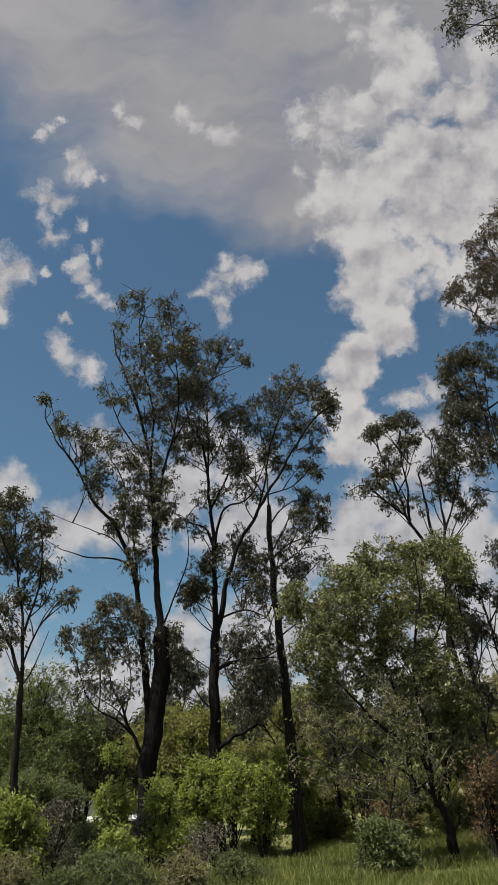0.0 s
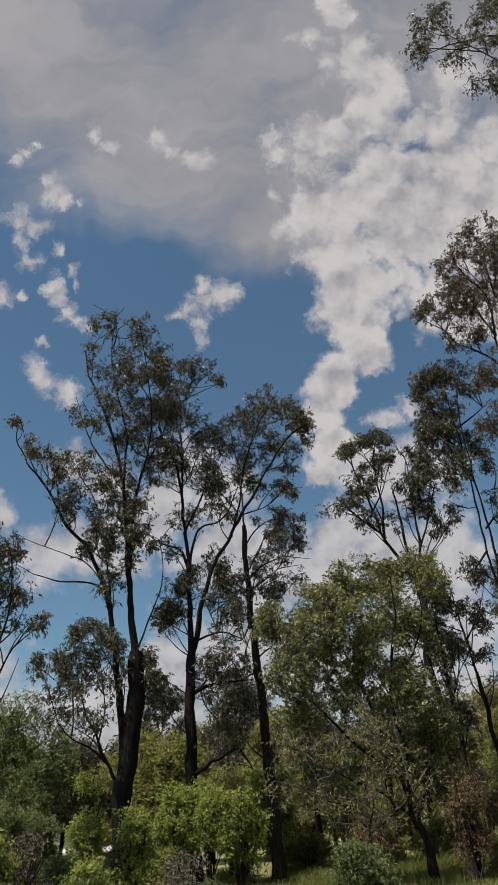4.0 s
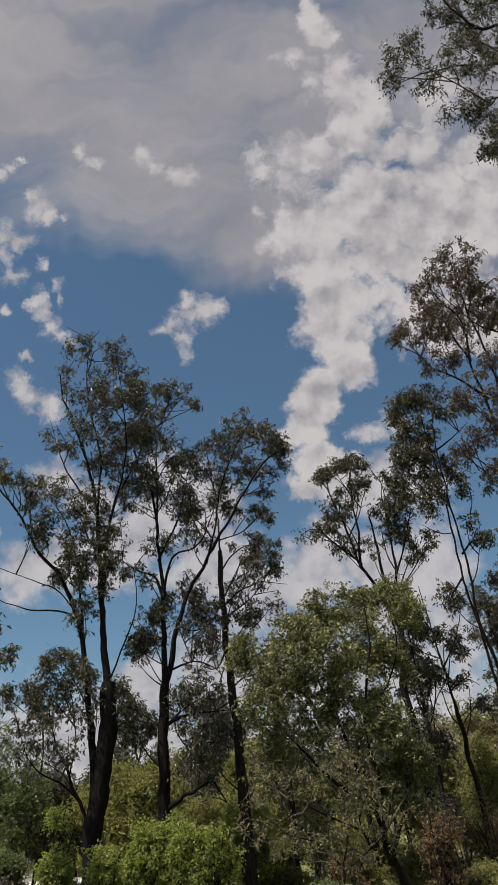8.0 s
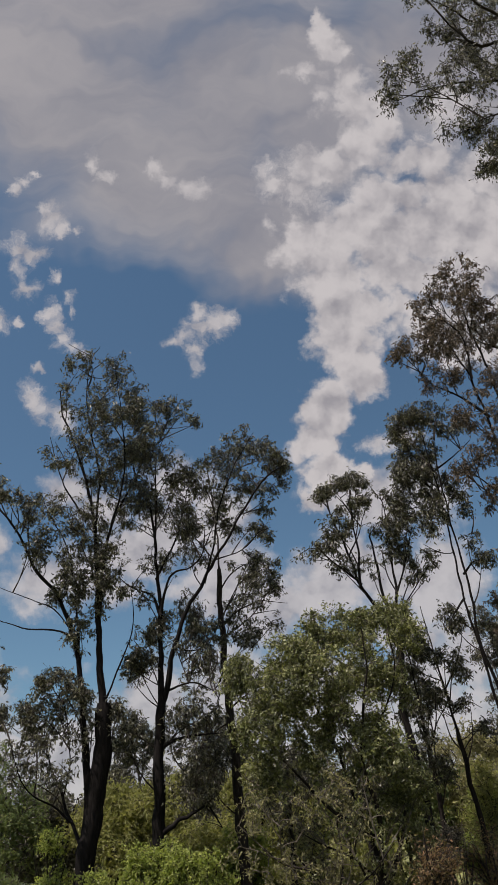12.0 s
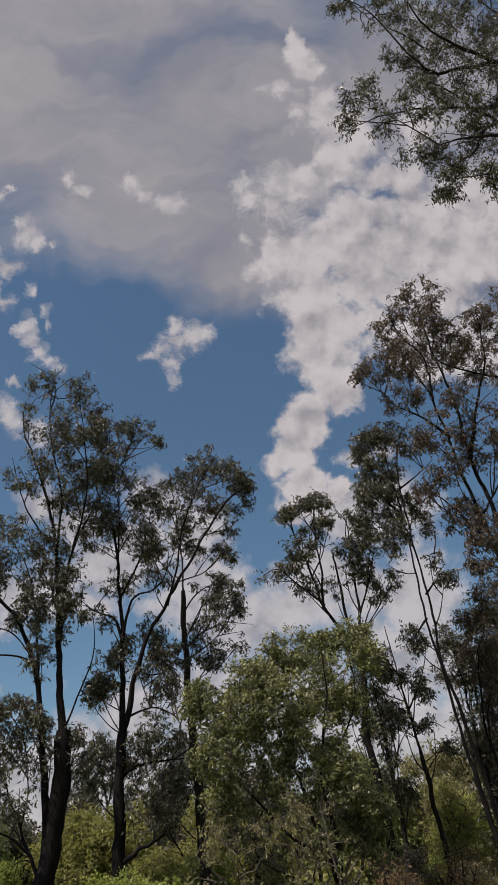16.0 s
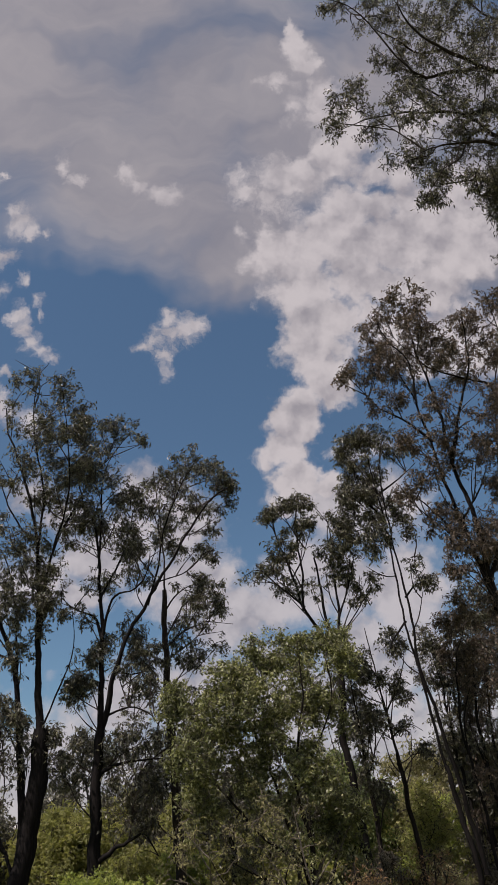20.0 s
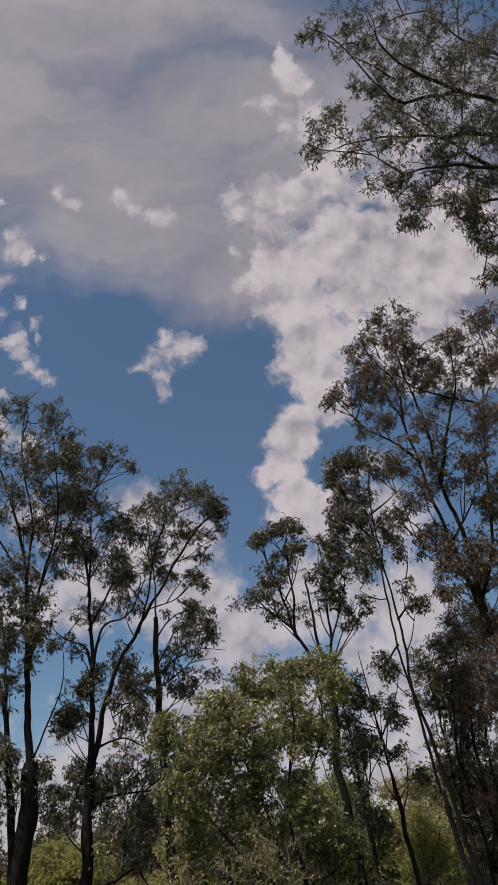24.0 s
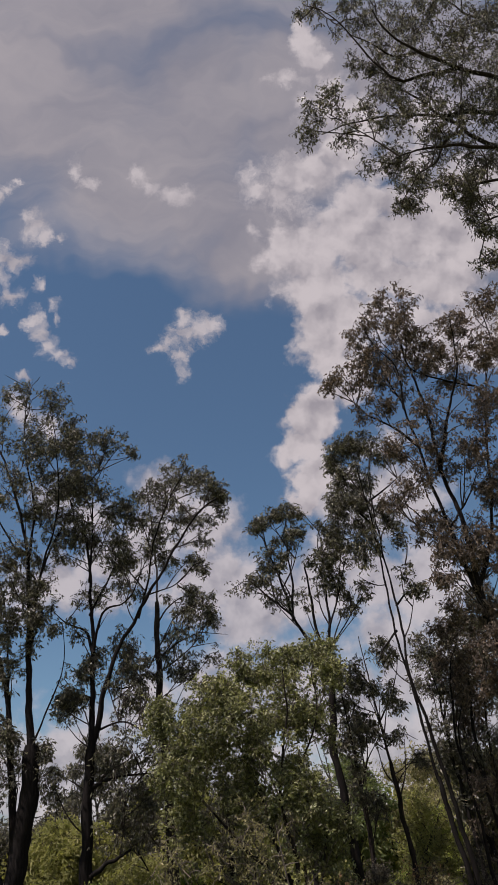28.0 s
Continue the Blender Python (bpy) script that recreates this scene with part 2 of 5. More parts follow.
def bark(name, dark, mid, pale, furrow=18.0):
    """Furrowed bark: long dark cracks along the stem, patches of paler bark, strong fine relief."""
    mat, nodes, links, bsdf = material(name)
    cracks = noise_of(nodes, links, furrow, 7.0, (1, 1, 0.16), 0.7)
    patches = noise_of(nodes, links, 2.2, 4.0, (1, 1, 0.5))
    mix = nodes.new("ShaderNodeMix")
    mix.data_type = "RGBA"
    links.new(patches, mix.inputs["Factor"])
    links.new(colour_ramp(nodes, links, cracks, [(0.32, dark), (0.52, mid), (0.75, pale)]), mix.inputs["A"])
    links.new(colour_ramp(nodes, links, cracks, [(0.40, dark), (0.62, mid)]), mix.inputs["B"])
    links.new(mix.outputs["Result"], bsdf.inputs["Base Color"])
    bump = nodes.new("ShaderNodeBump")
    bump.inputs["Strength"].default_value, bump.inputs["Distance"].default_value = 0.9, 0.03
    links.new(cracks, bump.inputs["Height"]), links.new(bump.outputs[0], bsdf.inputs["Normal"])
    bsdf.inputs["Roughness"].default_value = 0.95
    bsdf.inputs["Specular IOR Level"].default_value = 0.12
    return mat


def leaf(name, shades, through_light=0.35, gloss=0.5, shine=0.3, through=(1.2, 1.28, 0.7)):
    """Leaves that differ one from the next, with light coming through the blade; some lists add painted glints and
    shade.
    """
    mat, nodes, links, bsdf = material(name)
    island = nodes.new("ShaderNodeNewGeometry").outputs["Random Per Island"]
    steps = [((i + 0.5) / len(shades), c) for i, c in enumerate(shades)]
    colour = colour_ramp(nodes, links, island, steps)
    patch = noise_of(nodes, links, 0.9, 3.0)
    tint = nodes.new("ShaderNodeMix")
    tint.data_type, tint.blend_type = "RGBA", "MULTIPLY"
    tint.inputs["Factor"].default_value = 1.0
    links.new(colour, tint.inputs["A"])
    links.new(colour_ramp(nodes, links, patch, [(0.3, (0.72, 0.74, 0.70)), (0.7, (1.12, 1.1, 1.05))]), tint.inputs["B"])
    links.new(tint.outputs["Result"], bsdf.inputs["Base Color"])
    bsdf.inputs["Roughness"].default_value = gloss
    bsdf.inputs["Specular IOR Level"].default_value = shine
    glow = nodes.new("ShaderNodeBsdfTranslucent")
    warm = nodes.new("ShaderNodeMix")
    warm.data_type, warm.blend_type = "RGBA", "MULTIPLY"
    warm.inputs["Factor"].default_value, warm.inputs["B"].default_value = 1.0, (*through, 1)
    links.new(tint.outputs["Result"], warm.inputs["A"]), links.new(warm.outputs["Result"], glow.inputs["Color"])
    mix = nodes.new("ShaderNodeMixShader")
    mix.inputs[0].default_value = through_light
    links.new(bsdf.outputs[0], mix.inputs[1]), links.new(glow.outputs[0], mix.inputs[2])
    links.new(mix.outputs[0], nodes["Material Output"].inputs["Surface"])
    return mat


BARK_DARK = bark("dark_ironbark", (0.007, 0.006, 0.006), (0.0145, 0.0125, 0.0125), (0.030, 0.026, 0.025))
BARK_BROWN = bark("brown_bark", (0.011, 0.0085, 0.008), (0.026, 0.021, 0.0185), (0.058, 0.048, 0.042))
BARK_GREY = bark("grey_bark", (0.04, 0.036, 0.03), (0.13, 0.115, 0.10), (0.24, 0.22, 0.195), 26.0)
TWIG = bark("twig_bark", (0.024, 0.020, 0.019), (0.055, 0.046, 0.042), (0.10, 0.086, 0.078), 40.0)
TWIG_PALE = bark("pale_twig_bark", (0.07, 0.058, 0.048), (0.15, 0.13, 0.108), (0.28, 0.255, 0.22), 40.0)
BARK_SNAG = bark("weathered_brown_bark", (0.018, 0.015, 0.014), (0.045, 0.037, 0.034), (0.10, 0.086, 0.078))
# near-black and pale blades put crown shade and sun glints into the colour
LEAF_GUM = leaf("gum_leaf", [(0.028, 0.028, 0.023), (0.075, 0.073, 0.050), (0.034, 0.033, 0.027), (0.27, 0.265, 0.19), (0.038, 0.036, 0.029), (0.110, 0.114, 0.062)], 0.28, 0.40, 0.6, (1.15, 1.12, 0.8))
LEAF_GUM_WARM = leaf("russet_gum_leaf", [(0.060, 0.047, 0.038), (0.125, 0.090, 0.068), (0.052, 0.043, 0.036), (0.24, 0.185, 0.145), (0.080, 0.062, 0.049)], 0.30, 0.55, 0.5, (1.15, 1.08, 0.8))
# palest shade paints sunlit flecks, darkest ones the shaded gaps between leaves
LEAF_BUSH = leaf("bush_leaf", [(0.055, 0.061, 0.026), (0.25, 0.27, 0.090), (0.078, 0.086, 0.035), (0.52, 0.53, 0.32), (0.040, 0.044, 0.022), (0.155, 0.168, 0.058)], 0.30, 0.5, 0.55, (1.2, 1.25, 0.75))
LEAF_BRIGHT = leaf("young_leaf", [(0.28, 0.34, 0.10), (0.40, 0.44, 0.14), (0.31, 0.37, 0.11), (0.50, 0.52, 0.19), (0.20, 0.245, 0.08)], 0.5, 0.45)
LEAF_DARK = leaf("deep_green_leaf", [(0.119, 0.156, 0.075), (0.163, 0.206, 0.094), (0.131, 0.175, 0.083), (0.225, 0.250, 0.112)], 0.42, 0.55)
LEAF_OLIVE = leaf("olive_leaf", [(0.213, 0.218, 0.092), (0.286, 0.286, 0.118), (0.241, 0.246, 0.101), (0.336, 0.319, 0.140)], 0.46, 0.55)
LEAF_THICKET = leaf("thicket_leaf", [(0.198, 0.187, 0.110), (0.275, 0.253, 0.149), (0.220, 0.207, 0.123), (0.385, 0.352, 0.209)], 0.42, 0.55)
LEAF_GREY = leaf("grey_dry_leaf", [(0.20, 0.176, 0.145), (0.26, 0.232, 0.19), (0.36, 0.33, 0.275), (0.17, 0.155, 0.122)], 0.36, 0.5, 0.4, (1.1, 1.05, 0.85))
LEAF_DRY = leaf("dry_russet_leaf", [(0.28, 0.18, 0.115), (0.34, 0.20, 0.125), (0.24, 0.17, 0.105), (0.27, 0.225, 0.135)], 0.42, 0.65)
GRASS_BLADE = leaf("grass_blade", [(0.12, 0.155, 0.042), (0.19, 0.21, 0.06), (0.28, 0.26, 0.10), (0.09, 0.125, 0.034)], 0.3, 0.6)


# ---- building plants ----
def mesh_object(name, verts, faces, mat, parent=None, label="", kind="", smooth=False):
    data = bpy.data.meshes.new(name)
    verts = np.asarray(verts, dtype=np.float32)
    faces = np.asarray(faces, dtype=np.int32)
    n, k = faces.shape
    data.vertices.add(len(verts))
    data.vertices.foreach_set("co", verts.ravel())
    data.loops.add(n * k)
    data.loops.foreach_set("vertex_index", faces.ravel())
    data.polygons.add(n)
    data.polygons.foreach_set("loop_start", np.arange(n, dtype=np.int32) * k)
    data.polygons.foreach_set("use_smooth", np.full(n, smooth))
    data.update(calc_edges=True)
    data.materials.append(mat)
    ob = new(name, data)
    if parent is not None:
        ob.parent = parent
    return tagged(ob, label, "", "", kind)


def smooth_line(points, step):
    """Points along a Catmull-Rom curve through the given ones."""
    p = np.asarray(points, dtype=float)
    if len(p) == 2:
        n = max(2, int(np.linalg.norm(p[1] - p[0]) / step) + 1)
        return p[0] + (p[1] - p[0]) * np.linspace(0, 1, n)[:, None]
    q = np.vstack([2 * p[0] - p[1], p, 2 * p[-1] - p[-2]])
    out = []
    for i in range(1, len(q) - 2):
        n = max(2, int(np.linalg.norm(q[i + 1] - q[i]) / step) + 1)
        t = np.linspace(0, 1, n, endpoint=False)[:, None]
        out.append(0.5 * (2 * q[i] + (q[i + 1] - q[i - 1]) * t + (2 * q[i - 1] - 5 * q[i] + 4 * q[i + 1] - q[i + 2]) * t**2
                          + (3 * q[i] - q[i - 1] - 3 * q[i + 1] + q[i + 2]) * t**3))
    out.append(p[-1:])
    return np.vstack(out)


def tubes(lines, radii, sides):
    """Round stems about lines, all in one pair of arrays of corners and four-sided faces."""
    verts, faces, base = [], [], 0
    turn = np.linspace(0, 2 * np.pi, sides, endpoint=False)
    for line, r in zip(lines, radii):
        d = np.gradient(line, axis=0)
        d /= np.linalg.norm(d, axis=1)[:, None] + 1e-9
        side = np.cross(d, (0.13, 0.97, 0.2))
        side /= np.linalg.norm(side, axis=1)[:, None] + 1e-9
        other = np.cross(d, side)
        ring = line[:, None] + np.asarray(r)[:, None, None] * (side[:, None] * np.cos(turn)[None, :, None] + other[:, None] * np.sin(turn)[None, :, None])
        n = len(line)
        verts.append(ring.reshape(-1, 3))
        a = base + np.arange((n - 1) * sides).reshape(n - 1, sides)
        b = np.roll(a, -1, axis=1)
        faces.append(np.stack([a, b, b + sides, a + sides], -1).reshape(-1, 4))
        if sides == 4:
            faces.append(base + (n - 1) * sides + np.arange(4)[None])
        base += n * sides
    return np.vstack(verts), np.vstack(faces)


def rods(a, b, radius):
    """Straight three-sided shoots from a to b, all at once."""
    d = b - a
    d /= np.linalg.norm(d, axis=1)[:, None] + 1e-9
    s = np.cross(d, (0.2, 0.9, 0.3))
    s /= np.linalg.norm(s, axis=1)[:, None] + 1e-9
    o = np.cross(d, s)
    ring = [s, -0.5 * s + 0.866 * o, -0.5 * s - 0.866 * o]
    v = np.stack([a + radius * k for k in ring] + [b + 0.5 * radius * k for k in ring], 1)
    base = np.arange(len(a))[:, None, None] * 6
    f = base + np.array([[0, 1, 4, 3], [1, 2, 5, 4], [2, 0, 3, 5]])[None]
    return v.reshape(-1, 3), f.reshape(-1, 4)


def leaf_blades(at, length, width, droop, rng):
    """Pointed blades, one at each place; droop 0 spreads them all ways, 1 hangs them straight down."""
    n = len(at)
    d = rng.normal(size=(n, 3))
    d /= np.linalg.norm(d, axis=1)[:, None]
    d = d * (1 - droop) + np.array([0, 0, -1.0]) * droop
    d /= np.linalg.norm(d, axis=1)[:, None] + 1e-9
    s = np.cross(d, rng.normal(size=(n, 3)))
    s /= np.linalg.norm(s, axis=1)[:, None] + 1e-9
    size = rng.uniform(0.65, 1.3, n)[:, None]
    bend = np.cross(s, d) * length * 0.12 * size
    v = np.stack([at, at + d * length * 0.42 * size + s * width * 0.5 * size + bend, at + d * length * size, at + d * length * 0.42 * size - s * width * 0.5 * size + bend], 1)
    return v.reshape(-1, 3), np.arange(4 * n).reshape(n, 4)


class Plant:
    """A tree or shrub under construction: its limbs, then clumps of foliage that twigs join to the nearest wood."""

    def __init__(self, name, label, category, group, x, y, seed, wood, foliage, twig=None, leaf_size=(0.120, 0.043), droop=0.48, z=0.0):
        self.root = tagged(new(name), label, category, group)
        self.root.location = (x, y, z)
        self.origin = np.array([x, y, z])
        self.rng = np.random.default_rng(seed)
        self.wood, self.foliage, self.twig, self.leaf_size, self.droop = wood, foliage, twig or TWIG, leaf_size, droop
        self.nodes, self.clumps = [], []

    def limb(self, thick, thin, *points, name="limb", rough=0.05):
        p = np.array(points, dtype=float) - self.origin
        if name == "limb":
            ahead = p[1] - p[0]
            p[0] -= ahead / np.linalg.norm(ahead) * min(0.14, 2.2 * thick)
        line = smooth_line(p, 0.3 if thick > 0.05 else 0.22)
        n = len(line)
        wob = self.rng.normal(size=(n, 3)) * min(0.03, thick * 0.35)
        wob[0] = wob[-1] = 0
        line = line + (wob + np.roll(wob, 1, axis=0)) * 0.5
        u = np.linspace(0, 1, n)
        r = (thick + (thin - thick) * u**0.85) * (1 + rough * self.rng.normal(size=n))
        if name == "limb" and thick > 0.045:
            r = r * (1 + 0.22 * np.exp(-u * 7))
        if name == "trunk":
            r[-1] = r[-1] * 0.8
            r = r * (1 + 0.45 * np.exp(-np.maximum(line[:, 2], 0) / 0.25))
        sides = 10 if thick > 0.12 else (7 if thick > 0.04 else 5)
        v, f = tubes([line], [r], sides)
        mesh_object(name, v, f, self.wood, self.root, smooth=True)
        self.nodes.append(line[max(1, n // 4):] if name == "trunk" else line[1:])
        return self

    def clump(self, x, y, z, w, h, sprays, d=None):
        self.clumps.append((np.array([x, y, z]) - self.origin, w * 1.12, (d or w) * 1.12, h * 1.12, int(sprays * 1.16)))
        return self

    def grow(self, leaves=7, spread=0.14, gap=0.50, hang=0.7, shoots=3, tuft=0.028, twig_thick=0.012, bunch=4, tight=0.74):
        rng = self.rng
        spots = []
        for c, w, d, h, count in self.clumps:
            p = rng.normal(size=(count * 6, 3))
            p *= (rng.uniform(0.05, 1, len(p)) ** 0.4 / np.linalg.norm(p, axis=1))[:, None]
            p = c + p * (w, d, h)
            keep = [noise.noise(Vector(q * 1.5 + self.origin)) + 0.6 * noise.noise(Vector(q * 3.7)) + 0.5 * noise.noise(Vector(q * 8.5)) > (gap - 0.5) * 0.9 - 0.05 for q in p]
            spots.append(p[np.array(keep)][:count])
        spots = np.vstack(spots)
        # sprays draw together into bunches, with open air between them
        hearts = spots[rng.permutation(len(spots))[:max(1, len(spots) // bunch)]]
        nearest = np.argmin(np.linalg.norm(spots[:, None] - hearts[None], axis=2), axis=1)
        spots = hearts[nearest] + (spots - hearts[nearest]) * tight
        wood = np.vstack(self.nodes)
        lines, radii = [], []
        for c, w, d, h, count in self.clumps:
            for k in range(4 if count > 40 else 3):
                goal = c + rng.normal(size=3) * (w, d, h) * 0.4
                off = goal - wood
                far = np.linalg.norm(off, axis=1)
                # the first ones come from the nearest wood, the others sweep up from lower down
                reach = 0.0 if k < 2 else min(rng.uniform(0.6, 1.7), 0.5 * wood[:, 2].max())
                j = int(np.argmin(np.abs(far - reach) + 1.5 * np.maximum(0, (0.45 if k < 2 else 0.75) * far - off[:, 2])))
                if far[j] < 0.35:
                    continue
                a, b = wood[j], goal
                line = smooth_line([a, a + (b - a) * 0.4 + rng.normal(size=3) * 0.05 * far[j] - (0, 0, 0.01 * far[j]), b], 0.2)
                lines.append(line)
                radii.append(np.linspace(min(0.011 + 0.008 * far[j], 0.030), 0.007, len(line)))
                wood = np.vstack([wood, line[1:]])
        near = np.min(np.linalg.norm(spots[:, None] - wood[None, ::2], axis=2), axis=1)
        used, store = len(wood), np.empty((len(wood) + 12 * len(spots), 3))
        store[:used] = wood
        for k in np.argsort(near):
            wood = store[:used]
            s = spots[k]
            gapv = s - wood
            dist = np.linalg.norm(gapv, axis=1)
            cost = dist + 0.6 * np.maximum(0, -gapv[:, 2]) 
            j = int(np.argmin(cost))
            a, length = wood[j], dist[j]
            if length < 0.12:
                continue
            mid1 = a + (s - a) * 0.35 + np.array([0, 0, 0.10 * length]) + rng.normal(size=3) * 0.06 * length
            mid2 = a + (s - a) * 0.7 + np.array([0, 0, 0.10 * length]) + rng.normal(size=3) * 0.06 * length
            line = smooth_line([a, mid1, mid2, s], max(0.12, length / 6))
            lines.append(line)
            start = min(0.007 + twig_thick * length, 0.035)
            radii.append(np.linspace(start, 0.0045, len(line)))
            store[used:used + len(line) - 1] = line[1:]
            used += len(line) - 1
        if lines:
            v, f = tubes(lines, radii, 4)
            mesh_object("branchwork", v, f, self.twig, self.root, "fine bare twigs", "stuff")
        # short side shoots about each spray, each with its own tuft of leaves
        size = np.repeat(rng.uniform(0.6, 1.4, len(spots)), shoots)[:, None]
        start = np.repeat(spots, shoots, axis=0) + rng.normal(size=(len(spots) * shoots, 3)) * 0.03
        end = start + np.clip(rng.normal(size=start.shape), -1.5, 1.5) * (spread, spread, spread * 0.8) * 1.35 * size - np.array([0, 0, spread * hang * 0.5])
        v, f = rods(start, end, 0.0042)
        mesh_object("shoot_work", v, f, self.twig, self.root, "thin leafy shoots", "stuff")
        n = np.maximum(2, (leaves * size[:, 0]).astype(int))
        a, b = np.repeat(start, n, axis=0), np.repeat(end, n, axis=0)
        at = a + (b - a) * rng.uniform(0.25, 1.05, len(a))[:, None] + np.clip(rng.normal(size=a.shape), -1.6, 1.6) * tuft
        v, f = leaf_blades(at, self.leaf_size[0], self.leaf_size[1], self.droop, rng)
        mesh_object("foliage", v, f, self.foliage, self.root, "", "stuff")
        return self.root


# ---- the ground ----
def ground_sheet():
    """One sheet to the horizon: uneven near by, level far off."""
    xs = np.concatenate([-np.geomspace(2500, 42, 14), np.linspace(-40, 40, 81), np.geomspace(42, 2500, 14)])
    verts = [(x, y, 0.0 if abs(x) > 41 or abs(y) > 41 else 0.10 * noise.noise(Vector((x * 0.35, y * 0.35, 0))) + 0.04 * noise.noise(Vector((x, y, 3)))) for y in xs for x in xs]
    n = len(xs)
    faces = [(j * n + i, j * n + i + 1, (j + 1) * n + i + 1, (j + 1) * n + i) for j in range(n - 1) for i in range(n - 1)]
    mat, nodes, links, bsdf = material("dry_grass_ground")
    broad, fine = noise_of(nodes, links, 0.35, 5.0), noise_of(nodes, links, 9.0, 6.0)
    mix = nodes.new("ShaderNodeMix")
    mix.data_type = "RGBA"
    links.new(fine, mix.inputs["Factor"])
    links.new(colour_ramp(nodes, links, broad, [(0.35, (0.08, 0.10, 0.028)), (0.62, (0.18, 0.19, 0.06))]), mix.inputs["A"])
    links.new(colour_ramp(nodes, links, broad, [(0.35, (0.12, 0.115, 0.05)), (0.62, (0.21, 0.21, 0.07))]), mix.inputs["B"])
    links.new(mix.outputs["Result"], bsdf.inputs["Base Color"])
    bump = nodes.new("ShaderNodeBump")
    bump.inputs["Distance"].default_value = 0.05
    links.new(fine, bump.inputs["Height"]), links.new(bump.outputs[0], bsdf.inputs["Normal"])
    bsdf.inputs["Roughness"].default_value = 0.95
    tagged(mesh_object("ground", verts, faces, mat, smooth=True), "dry green grass on level woodland ground", "ground", "", "structure")


ground_sheet()


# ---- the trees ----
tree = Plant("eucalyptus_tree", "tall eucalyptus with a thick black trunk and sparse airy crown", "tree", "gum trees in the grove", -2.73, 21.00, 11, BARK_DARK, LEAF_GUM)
tree.limb(0.270, 0.230, (-2.73, 21.00, -0.15), (-2.66, 21.00, 1.33), (-2.58, 21.00, 2.80), (-2.42, 21.00, 3.79), (-2.30, 21.00, 4.83), (-2.28, 21.00, 6.05), name="trunk")
tree.limb(0.100, 0.021, (-2.28, 21.00, 5.92), (-2.47, 21.04, 7.77), (-2.54, 21.07, 9.20), (-2.58, 21.11, 10.36), (-2.76, 21.15, 11.93), (-3.10, 21.18, 13.37), (-3.55, 21.22, 14.76), (-3.91, 21.26, 15.81), (-4.02, 21.29, 16.62))
tree.limb(0.136, 0.013, (-2.63, 21.00, 1.59), (-2.64, 21.05, 2.95), (-2.70, 21.10, 4.26), (-2.80, 21.15, 5.34), (-2.90, 21.19, 6.32), (-3.09, 21.24, 7.51), (-3.31, 21.29, 8.13), (-3.63, 21.34, 9.15), (-4.45, 21.39, 10.15), (-5.14, 21.44, 11.52), (-5.81, 21.48, 12.48), (-6.24, 21.53, 13.35), (-6.27, 21.58, 14.10))
tree.limb(0.040, 0.009, (-3.19, 21.00, 7.88), (-3.44, 21.14, 8.13), (-3.96, 21.28, 8.30), (-4.59, 21.43, 8.40), (-5.40, 21.57, 8.72), (-5.95, 21.71, 9.10))
tree.limb(0.040, 0.010, (-3.00, 21.00, 7.36), (-3.10, 21.21, 8.38), (-3.37, 21.42, 10.11), (-3.73, 21.64, 11.21), (-4.33, 21.85, 12.37), (-4.60, 22.06, 13.02))
tree.limb(0.048, 0.009, (-2.61, 21.00, 10.49), (-2.64, 21.08, 11.45), (-2.57, 21.16, 12.84), (-2.68, 21.25, 13.86), (-2.99, 21.33, 15.32), (-3.12, 21.41, 16.54), (-2.99, 21.49, 18.10), (-2.73, 21.58, 18.75))
tree.limb(0.056, 0.009, (-2.47, 21.00, 8.10), (-2.36, 21.14, 10.37), (-2.06, 21.29, 11.74), (-1.54, 21.43, 12.93), (-1.12, 21.58, 13.97), (-0.41, 21.72, 14.90), (0.15, 21.87, 15.74), (0.67, 22.01, 15.56))
tree.limb(0.040, 0.009, (-2.34, 21.00, 10.10), (-2.18, 20.81, 10.97), (-1.80, 20.62, 12.29), (-1.66, 20.43, 13.34), (-1.74, 20.25, 14.65), (-1.88, 20.06, 16.02), (-1.94, 19.87, 16.46))
tree.limb(0.032, 0.009, (-2.22, 21.00, 6.16), (-1.85, 20.98, 7.04), (-1.52, 20.96, 7.87), (-1.46, 20.94, 8.65), (-1.55, 20.92, 9.28))
tree.limb(0.040, 0.009, (-2.72, 21.00, 11.68), (-3.16, 21.27, 12.03), (-3.77, 21.53, 13.10), (-4.17, 21.80, 14.25), (-4.45, 22.06, 15.27))
tree.limb(0.024, 0.007, (-3.32, 21.00, 8.24), (-3.77, 21.09, 8.82), (-4.37, 21.18, 9.14), (-5.39, 21.27, 9.63), (-6.01, 21.36, 10.01))
tree.limb(0.048, 0.013, (-2.82, 21.00, 2.75), (-3.00, 21.16, 3.12), (-3.25, 21.32, 3.43), (-3.39, 21.48, 3.97), (-3.67, 21.64, 4.38), (-3.91, 21.80, 5.03), (-4.07, 21.96, 5.88))
tree.limb(0.032, 0.009, (-3.10, 21.00, 3.25), (-3.49, 20.77, 3.61), (-3.92, 20.54, 3.85), (-4.21, 20.30, 4.22), (-4.38, 20.07, 4.80))
tree.limb(0.024, 0.009, (-3.27, 21.00, 3.81), (-3.13, 20.98, 4.57), (-3.20, 20.95, 5.33), (-3.34, 20.93, 6.12))
tree.clump(-2.88, 20.86, 17.49, 0.40, 0.44, 21)
tree.clump(-2.01, 21.02, 17.32, 0.40, 0.56, 54)
tree.clump(-1.33, 21.05, 16.22, 0.51, 0.51, 60)
tree.clump(-2.06, 20.43, 15.14, 0.79, 0.79, 136)
tree.clump(-1.13, 20.71, 14.94, 0.69, 0.76, 121)
tree.clump(-0.07, 20.81, 15.29, 0.58, 0.42, 60)
